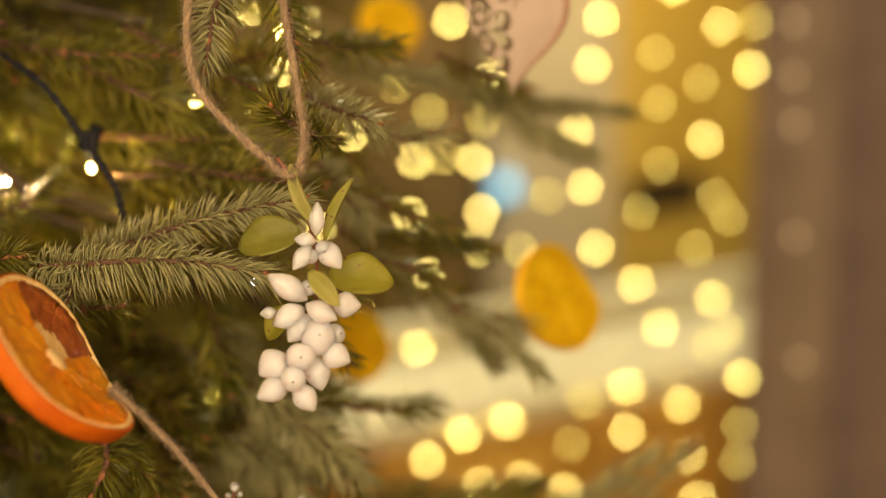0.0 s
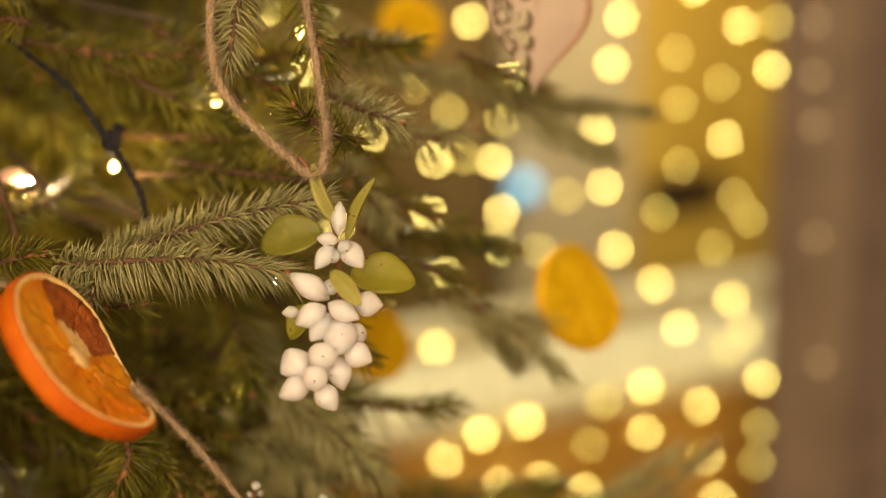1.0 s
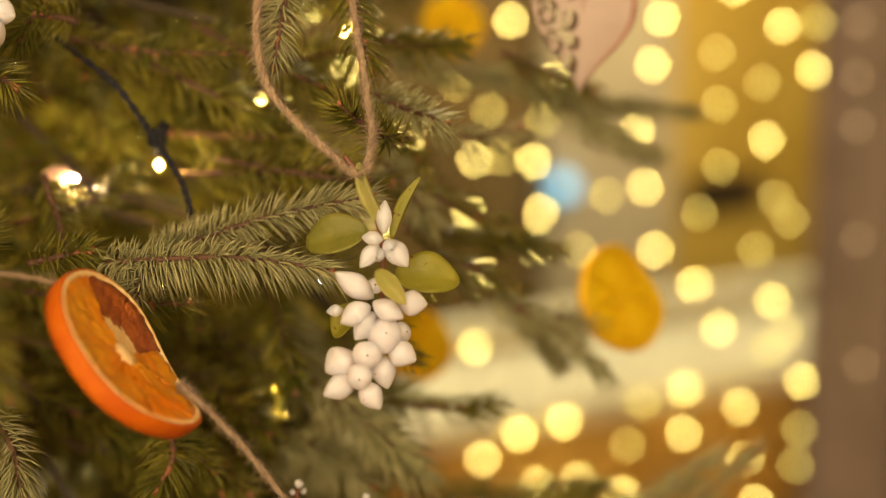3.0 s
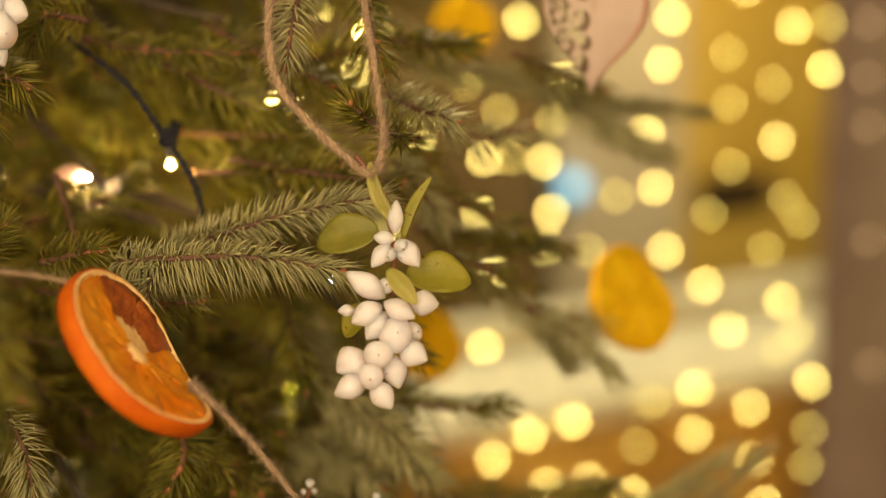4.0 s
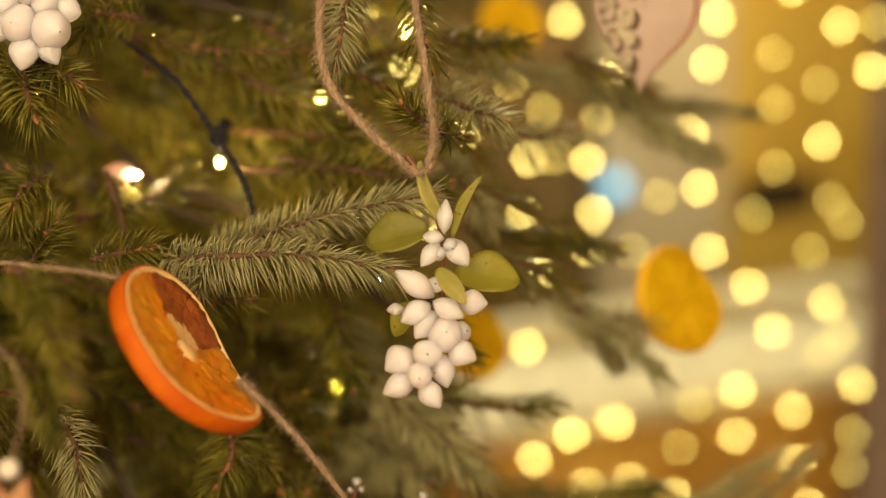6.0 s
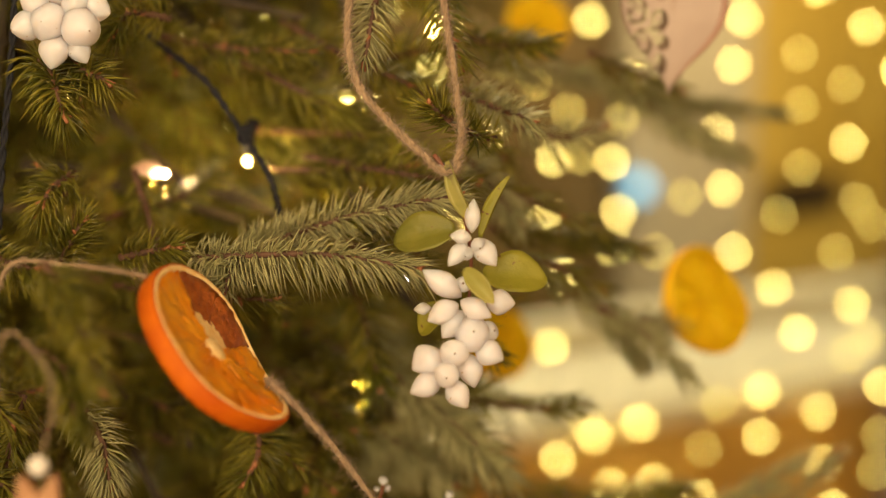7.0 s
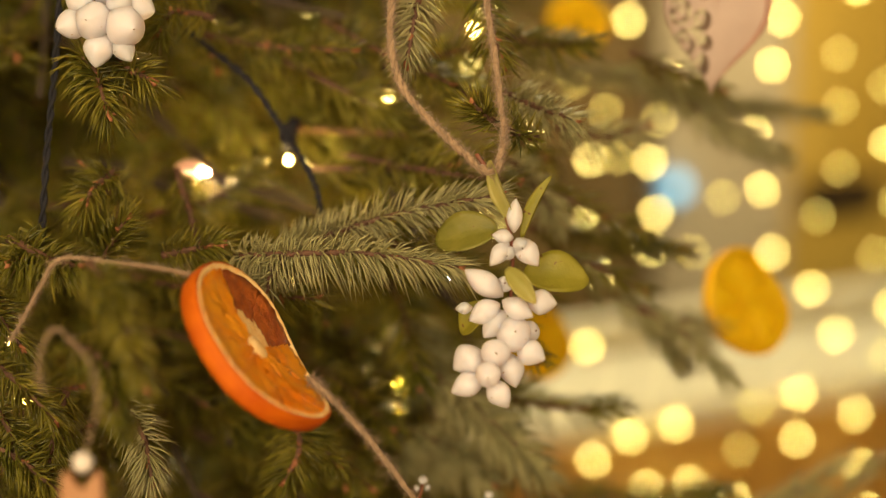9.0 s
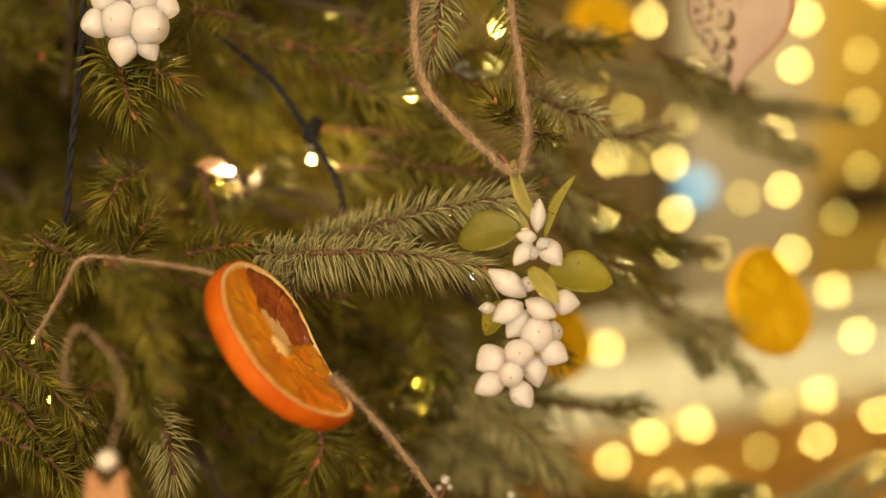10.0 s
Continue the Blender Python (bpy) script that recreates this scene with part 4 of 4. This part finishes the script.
berry(sprig, (-0.0398, 0.4633, 1.2439), (0.253, -0.416, -0.873), 0.0115, 0.0071, 22)
leaf(sprig, (-0.0457, 0.4892, 1.2829), (-0.0666, 0.493, 1.2776), (0.109, -0.811, 0.575), 0.0135, DULL_LEAF, 0.1, 0.2, "dull green oval leaf")
leaf(sprig, (-0.0369, 0.4857, 1.269), (-0.0161, 0.4882, 1.2665), (-0.092, -0.754, 0.651), 0.0145, LEAF, 0.16, 0.15, "yellow-green oval leaf with brown specks")
leaf(sprig, (-0.0411, 0.4643, 1.2764), (-0.0321, 0.4584, 1.2671), (0.1, -0.93, 0.25), 0.0060, PALE_LEAF, 0.1, 0.3, "pale folded leaf")
leaf(sprig, (-0.0486, 0.4862, 1.2586), (-0.0577, 0.4857, 1.2484), (-0.515, -0.752, 0.412), 0.0095, LEAF, 0.1, 0.2)
leaf(sprig, (-0.0474, 0.4858, 1.3061), (-0.0385, 0.4817, 1.2858), (-0.522, -0.853, 0.01), 0.0052, PALE_LEAF, 0.1, 0.7, "narrow pale green leaf")
leaf(sprig, (-0.0372, 0.4836, 1.2811), (-0.0282, 0.4875, 1.3007), (-0.645, -0.703, 0.299), 0.0042, LEAF, 0.1, 0.6, "narrow pale green leaf")

sprig_two = thing("snowberry_sprig", (-0.1743, 0.4931, 1.3617), "cluster of round white snowberries resting on a spruce tip", "ornament", "snowberry sprigs")
v, f = tube(spline(local(sprig_two, [(-0.1726, 0.5011, 1.3845), (-0.1732, 0.4966, 1.3668), (-0.1734, 0.494, 1.3525), (-0.1727, 0.4933, 1.3453)]), 20), 0.0007, 7)
mesh_object("stem", v, f, [RED_STEM], sprig_two)
berry(sprig_two, (-0.1815, 0.4866, 1.3494), (-0.579, -0.801, -0.15), 0.0117, 0.009, 50)
berry(sprig_two, (-0.1743, 0.4861, 1.3506), (0.019, -0.989, 0.148), 0.0121, 0.011, 51)
berry(sprig_two, (-0.164, 0.4877, 1.3486), (0.608, -0.792, -0.056), 0.0146, 0.0119, 52)
berry(sprig_two, (-0.1731, 0.4868, 1.3412), (-0.051, -0.532, -0.845), 0.0126, 0.009, 53)
berry(sprig_two, (-0.1653, 0.4882, 1.3414), (0.551, -0.342, -0.762), 0.0105, 0.0067, 54)
berry(sprig_two, (-0.1656, 0.4898, 1.3562), (0.289, -0.534, 0.795), 0.0117, 0.0087, 55)
berry(sprig_two, (-0.1598, 0.4917, 1.3542), (0.921, -0.296, -0.254), 0.0108, 0.008, 56)
berry(sprig_two, (-0.1789, 0.4887, 1.3567), (-0.648, -0.605, 0.462), 0.0105, 0.0087, 57)
berry(sprig_two, (-0.1713, 0.4911, 1.3609), (0.155, -0.289, 0.945), 0.0126, 0.0098, 58)
berry(sprig_two, (-0.1706, 0.4931, 1.3526), (0.348, -0.937, -0.002), 0.0076, 0.0067, 59)


sprig_three = thing("snowberry_sprig", (-0.0733, 0.5037, 1.1891), "small pink snowberry buds at the end of a thin stem", "ornament", "snowberry sprigs")
v, f = tube(spline(local(sprig_three, [(-0.0774, 0.5023, 1.1631), (-0.0757, 0.5029, 1.1777), (-0.0733, 0.5035, 1.1883)]), 12), 0.0005, 6)
mesh_object("stem", v, f, [RED_STEM], sprig_three)
berry(sprig_three, (-0.0733, 0.5038, 1.1895), (0.118, -0.574, 0.81), 0.0032, 0.0030, 70)
berry(sprig_three, (-0.0717, 0.5041, 1.1864), (0.739, -0.671, -0.062), 0.0024, 0.0020, 71)
berry(sprig_three, (-0.0757, 0.504, 1.1861), (-0.745, -0.666, -0.039), 0.0024, 0.0020, 72)
sprig_four = thing("snowberry_sprig", (-0.0509, 0.5111, 1.181), "small pink snowberry buds at the end of a thin stem", "ornament", "snowberry sprigs")
v, f = tube(spline(local(sprig_four, [(-0.0516, 0.5055, 1.1594), (-0.0508, 0.509, 1.1729), (-0.0509, 0.511, 1.1806)]), 12), 0.0005, 6)
mesh_object("stem", v, f, [RED_STEM], sprig_four)
berry(sprig_four, (-0.0509, 0.5111, 1.1814), (0.187, -0.556, 0.81), 0.0032, 0.0028, 73)


# ---- dried orange slices ----
def orange_slice(name, place, long_axis, normal, radius, thick, warp, flesh, rind, label, group, count=9, dark=False, seed=3, pith=None, cup=0.0):
    pith = pith or PITH
    root = thing(name, place, label, "ornament", group)
    n = Vector(normal).normalized()
    x = Vector(long_axis)
    x = (x - n * x.dot(n)).normalized()
    root.matrix_basis = Matrix.Translation(place) @ Matrix((x, n.cross(x), n)).transposed().to_4x4()
    rng = random.Random(seed)

    def put(r, w, h):
        wob = 1 + 0.015 * math.sin(3 * w + seed) + 0.012 * math.sin(5 * w + 1)
        a, b = r * wob * math.cos(w), r * wob * math.sin(w)
        u, q = a / radius, b / radius
        if cup:
            return Vector((a, b, h + cup * u * u - 0.0008 * q * q - 0.0034 * max(0.0, q) * math.sin(2.5 * u)))
        return Vector((a, b, h + warp * (0.9 * math.sin(2.6 * u + 0.5) * (0.35 + 0.65 * q) - 0.5 * q * q + 0.25 * u * u)))

    def ring(part_name, profile, mat, plabel=""):
        steps = 96
        verts = [put(r, 2 * math.pi * i / steps, h + 0.0003 * noise.noise(Vector((r * 900, i * 0.5, h * 900)))) for i in range(steps) for r, h in profile]
        k = len(profile)
        faces = [(i * k + j, ((i + 1) % steps) * k + j, ((i + 1) % steps) * k + (j + 1) % k, i * k + (j + 1) % k) for i in range(steps) for j in range(k)]
        return tagged(mesh_object(part_name, verts, faces, [mat], root), plabel)

    t = thick / 2
    R = radius
    wide = 0.0034 if cup else 0.0050
    reach = 0.77 if cup else 0.70
    ring("rind", [(R - 0.0012, -t), (R - 0.0004, -t * 0.85), (R, -t * 0.3), (R, t * 0.4), (R - 0.0005, t * 0.9), (R - 0.0013, t), (R - 0.0016, t * 0.5), (R - 0.0016, -t * 0.5)], rind, "dried orange peel")
    ring("pith", [(R - 0.0017, -t * 0.95), (R - 0.0013, t * 1.0), (R - 0.0022, t * 1.06), (R - wide + 0.0004, t * 0.86), (R - wide, 0), (R - wide + 0.0004, -t * 0.8)], pith, "pale pith ring")
    verts = [put(R * 0.88 * s, 2 * math.pi * i / 48, -t * 0.15) for s in (0.02, 0.35, 0.7, 1.0) for i in range(48)]
    faces = [(j * 48 + i, j * 48 + (i + 1) % 48, (j + 1) * 48 + (i + 1) % 48, (j + 1) * 48 + i) for j in range(3) for i in range(48)]
    mesh_object("membrane", verts, faces, [pith], root)
    for k in range(count):
        w0 = 2 * math.pi * k / count + rng.uniform(-0.04, 0.04)
        w1 = 2 * math.pi * (k + 1) / count + rng.uniform(-0.04, 0.04)
        gap = 0.014 if cup else 0.030
        mid = (w0 + w1) / 2
        # far segments: dried flesh, coloured darker still for the shade inside the curl
        sunk = dark and 1.25 < mid < 3.0
        nu, nv = 12, 10
        verts, faces = [], []
        deep = rng.uniform(0.1, 0.6)
        for face in (1, -1):
            for j in range(nu + 1):
                s = j / nu
                for i in range(nv + 1):
                    c = i / nv
                    r = R * (0.13 + reach * s)
                    inset = gap * R / max(r, 1e-4) * 0.5 + (0.02 if cup else 0.16) * (max(0, s - 0.85) / 0.15) ** 2 + 0.1 * (max(0, 0.15 - s) / 0.15) ** 2
                    w = w0 + (w1 - w0) * (inset + (1 - 2 * inset) * c)
                    rim = min(1, 4 * min(c, 1 - c)) * min(1, 5 * min(s, 1 - s) + 0.1)
                    pulp = 0.0007 * noise.noise(Vector((60 * w, s * 9, k * 3.1))) + 0.0004 * noise.noise(Vector((w * 40, s * 30, k)))
                    top = t * (0.92 - deep * 0.5 * math.sin(math.pi * c) * math.sin(math.pi * min(1, s * 1.1))) * (0.35 + 0.65 * rim ** 0.5) + pulp
                    if cup and face > 0:
                        if sunk:
                            top = t * (0.92 - 1.5 * math.cos(0.5 * math.pi * s) ** 0.8) + pulp
                        else:
                            top = t * (0.55 + 0.42 * s ** 3 - 0.24 * math.sin(math.pi * s) * math.sin(math.pi * c)) * (0.8 + 0.2 * min(1, 4 * min(c, 1 - c))) + 1.8 * pulp
                    verts.append(put(r, w, face * top))
        m = (nu + 1) * (nv + 1)
        for j in range(nu):
            for i in range(nv):
                a = j * (nv + 1) + i
                faces.append((a, a + nv + 1, a + nv + 2, a + 1))
                faces.append((m + a, m + a + 1, m + a + nv + 2, m + a + nv + 1))
        edge = [i for i in range(nv + 1)] + [j * (nv + 1) + nv for j in range(1, nu + 1)] + [nu * (nv + 1) + i for i in range(nv - 1, -1, -1)] + [j * (nv + 1) for j in range(nu - 1, 0, -1)]
        for a, b in zip(edge, edge[1:] + edge[:1]):
            faces.append((a, b, m + b, m + a))
        mesh_object("segment", verts, faces, [FLESH_DARK if sunk else flesh], root)
    verts = [put(R * 0.16 * (1 if j == 0 else 0.9 if j == 1 else 0.4), 2 * math.pi * i / 14, h) for j, h in enumerate((-t * 0.6, t * 0.6, t * 0.8)) for i in range(14)]
    faces = [(j * 14 + i, j * 14 + (i + 1) % 14, (j + 1) * 14 + (i + 1) % 14, (j + 1) * 14 + i) for j in range(2) for i in range(14)] + [tuple(28 + i for i in range(14))]
    mesh_object("core", verts, faces, [pith], root)
    return root


orange_slice("dried_orange_slice", (-0.1157, 0.4389, 1.2567), (0.647, -0.131, -0.751), (0.774, 0.022, 0.632), 0.0298, 0.0066, 0.0036, FLESH, RIND, "curled dried orange slice with bright rind threaded on jute twine", "dried orange slices", dark=True, cup=0.0030)
garland = thing("twine_garland", (-0.1732, 0.4432, 1.2835), "fuzzy jute twine of a garland slung between the twigs", "twine")
twine(garland, "strand", [(-0.1955, 0.4499, 1.2549), (-0.1879, 0.4428, 1.2645), (-0.18, 0.4384, 1.2758), (-0.1749, 0.443, 1.2833), (-0.156, 0.4391, 1.2834), (-0.1408, 0.4345, 1.2829), (-0.1297, 0.4371, 1.2796)], 0.00062, 21, 0.8)
twine(garland, "strand", [(-0.101, 0.4504, 1.2444), (-0.0964, 0.4462, 1.2419), (-0.0835, 0.448, 1.2265), (-0.0697, 0.4542, 1.2032), (-0.0569, 0.4585, 1.1814)], 0.00092, 22, 1.6)
orange_slice("dried_orange_slice", (0.0511, 0.6781, 1.2056), (0.103, -0.243, -0.964), (0.688, -0.605, 0.401), 0.0248, 0.006, 0.003, YELLOW_FLESH, YELLOW_RIND, "amber dried orange slice hanging at a twig tip", "dried orange slices", seed=5, pith=YELLOW_FLESH)
orange_slice("dried_orange_slice", (-0.0459, 0.7638, 1.1572), (0.084, -0.244, -0.966), (0.401, -0.821, 0.406), 0.0190, 0.006, 0.002, YELLOW_FLESH, YELLOW_RIND, "amber dried orange slice deep behind the berries", "dried orange slices", seed=6, pith=YELLOW_FLESH)
orange_slice("dried_orange_slice", (-0.0285, 0.9043, 1.3054), (0.084, -0.244, -0.966), (0.215, -0.874, 0.435), 0.0185, 0.006, 0.002, YELLOW_FLESH, YELLOW_RIND, "amber dried orange slice among the twigs", "dried orange slices", seed=8, pith=YELLOW_FLESH)


# ---- heart ornament ----
heart = thing("heart_ornament", (0.0273, 0.5902, 1.3101), "pinkish white ceramic heart with scroll openwork on one half", "ornament")
HX, HY = Vector((0.993, -0.11, -0.03)), Vector((0.046, 0.147, 0.988))
HN = HX.cross(HY).normalized()


def heart_point(u, r, bulge):
    """u: angle round the outline, r: 0 at the middle to 1 at the rim."""
    x = 16 * math.sin(u) ** 3
    y = 13 * math.cos(u) - 5 * math.cos(2 * u) - 2 * math.cos(3 * u) - math.cos(4 * u)
    k = 0.00122
    return HX * (x * r * k) + HY * ((y * r + 17) * k * 1.36) + HN * (bulge * 0.0085 * math.sqrt(max(0, 1 - r * r)))


SCROLLS = []
for cx, cy, size, spin, sense in ((-0.0100, 0.0165, 0.0048, 0.5, 1), (-0.0135, 0.0262, 0.0046, 2.2, -1), (-0.0052, 0.0245, 0.0036, 4.0, 1), (-0.0052, 0.0098, 0.0034, 1.2, -1), (-0.0125, 0.0350, 0.0040, 0.2, 1), (-0.0050, 0.0335, 0.0036, 3.0, -1), (-0.0030, 0.0168, 0.0022, 3.0, -1)):
    for i in range(24):
        w = spin + sense * i * 0.36
        r = size * (1 - i / 32)
        SCROLLS.append((cx + r * math.cos(w), 1.18 * (cy + r * math.sin(w)), 0.00112 * (1.1 - 0.5 * i / 24)))


def in_scroll(p):
    x, y = p.dot(HX), p.dot(HY)
    return any((x - a) ** 2 + (y - b) ** 2 < c * c for a, b, c in SCROLLS)


def heart_plate(name, depth, shift, mat, rays=200, rings=70):
    """A thin heart-shaped plate with the scrolls cut right through it."""
    verts, cells = [], []
    for back in (0, 1):
        for j in range(rings + 1):
            for i in range(rays):
                r = 0.01 + 0.99 * j / rings
                edge_round = 0.0004 * max(0.0, (r - 0.95) / 0.05) ** 2
                verts.append(heart_point(2 * math.pi * i / rays, r, 0.30) + HN * (edge_round if back else -edge_round) - HN * (0.0014 * back + depth))
    front = (rings + 1) * rays
    for j in range(rings):
        for i in range(rays):
            k = (i + 1) % rays
            quad = (j * rays + i, (j + 1) * rays + i, (j + 1) * rays + k, j * rays + k)
            if not in_scroll((verts[quad[0]] + verts[quad[2]]) / 2 + shift):
                cells.append(quad)
    seen = collections.Counter((min(a, b), max(a, b)) for q in cells for a, b in zip(q, q[1:] + q[:1]))
    faces = list(cells) + [tuple(front + a for a in reversed(q)) for q in cells]
    for q in cells:
        for a, b in zip(q, q[1:] + q[:1]):
            if seen[(min(a, b), max(a, b))] == 1:
                faces.append((b, a, front + a, front + b))
    return mesh_object(name, verts, faces, [mat], heart, smooth=False)


heart_plate("front", 0.0, Vector((0, 0, 0)), CERAMIC)
# the back plate's dark brown holds the shade of the hollow inside
tagged(heart_plate("back", 0.0075, HX * 0.0028 - HY * 0.0022, INNER_SHADE), "back plate, coloured brown for the shade inside the heart")
rim = [heart_point(2 * math.pi * i / 120, 0.985, 0.30) - HN * d for d in (0.0008, 0.0075) for i in range(120)]
rim += [heart_point(2 * math.pi * i / 120, 0.945, 0.30) - HN * d for d in (0.0008, 0.0075) for i in range(120)]
faces = []
for i in range(120):
    k = (i + 1) % 120
    faces += [(i, 120 + i, 120 + k, k), (240 + i, 240 + k, 360 + k, 360 + i)]
mesh_object("side", rim, faces, [CERAMIC], heart)
line = [heart_point(0.55 + 2.1 * i / 20, 0.985, 0.30) for i in range(21)]
v, f = tube(line, lambda s: 0.0012 * math.sin(math.pi * min(0.98, s + 0.02)) + 0.0002, 6)
mesh_object("blush_rim", v, f, [BLUSH], heart)
twine(heart, "cord", [(0.0297, 0.6004, 1.3556), (0.0305, 0.6063, 1.3711), (0.0317, 0.6157, 1.3876)], 0.0008, 31, 0.5)

# ---- wooden pendant ----
pendant = thing("wooden_pendant", (-0.1429, 0.3618, 1.2511), "light wooden pendant under a white bead on a thin cord", "ornament")
bm = bmesh.new()
bmesh.ops.create_uvsphere(bm, u_segments=20, v_segments=14, radius=0.0027)
part("bead", bm, WHITE, pendant, "white painted wooden bead")
PX, PY = Vector((0.993, 0.117, -0.016)), Vector((-0.014, 0.245, 0.97))
PN = PX.cross(PY)
outline = [(0, -0.0105), (0.0026, -0.0075), (0.0050, -0.0048), (0.0062, -0.0062), (0.0066, -0.012), (0.0080, -0.022), (0.0085, -0.028), (0, -0.030)]
outline = outline + [(-x, y) for x, y in outline[-2:0:-1]]
verts = [PX * x * 0.8 + PY * (y * 0.9 + 0.0024) + PN * h for h in (0.002, -0.002) for x, y in outline]
k = len(outline)
faces = [tuple(range(k)), tuple(range(2 * k - 1, k - 1, -1))] + [(i, i + k, (i + 1) % k + k, (i + 1) % k) for i in range(k)]
body = mesh_object("body", verts, faces, [WOOD], pendant, smooth=False)
twine(pendant, "cord", [(-0.1567, 0.3742, 1.2655), (-0.1598, 0.3804, 1.2712), (-0.1582, 0.3876, 1.2784), (-0.1512, 0.3829, 1.2769), (-0.1422, 0.3725, 1.2727), (-0.1396, 0.3656, 1.2644), (-0.1422, 0.3626, 1.2539)], 0.00026, 41, 0.3)
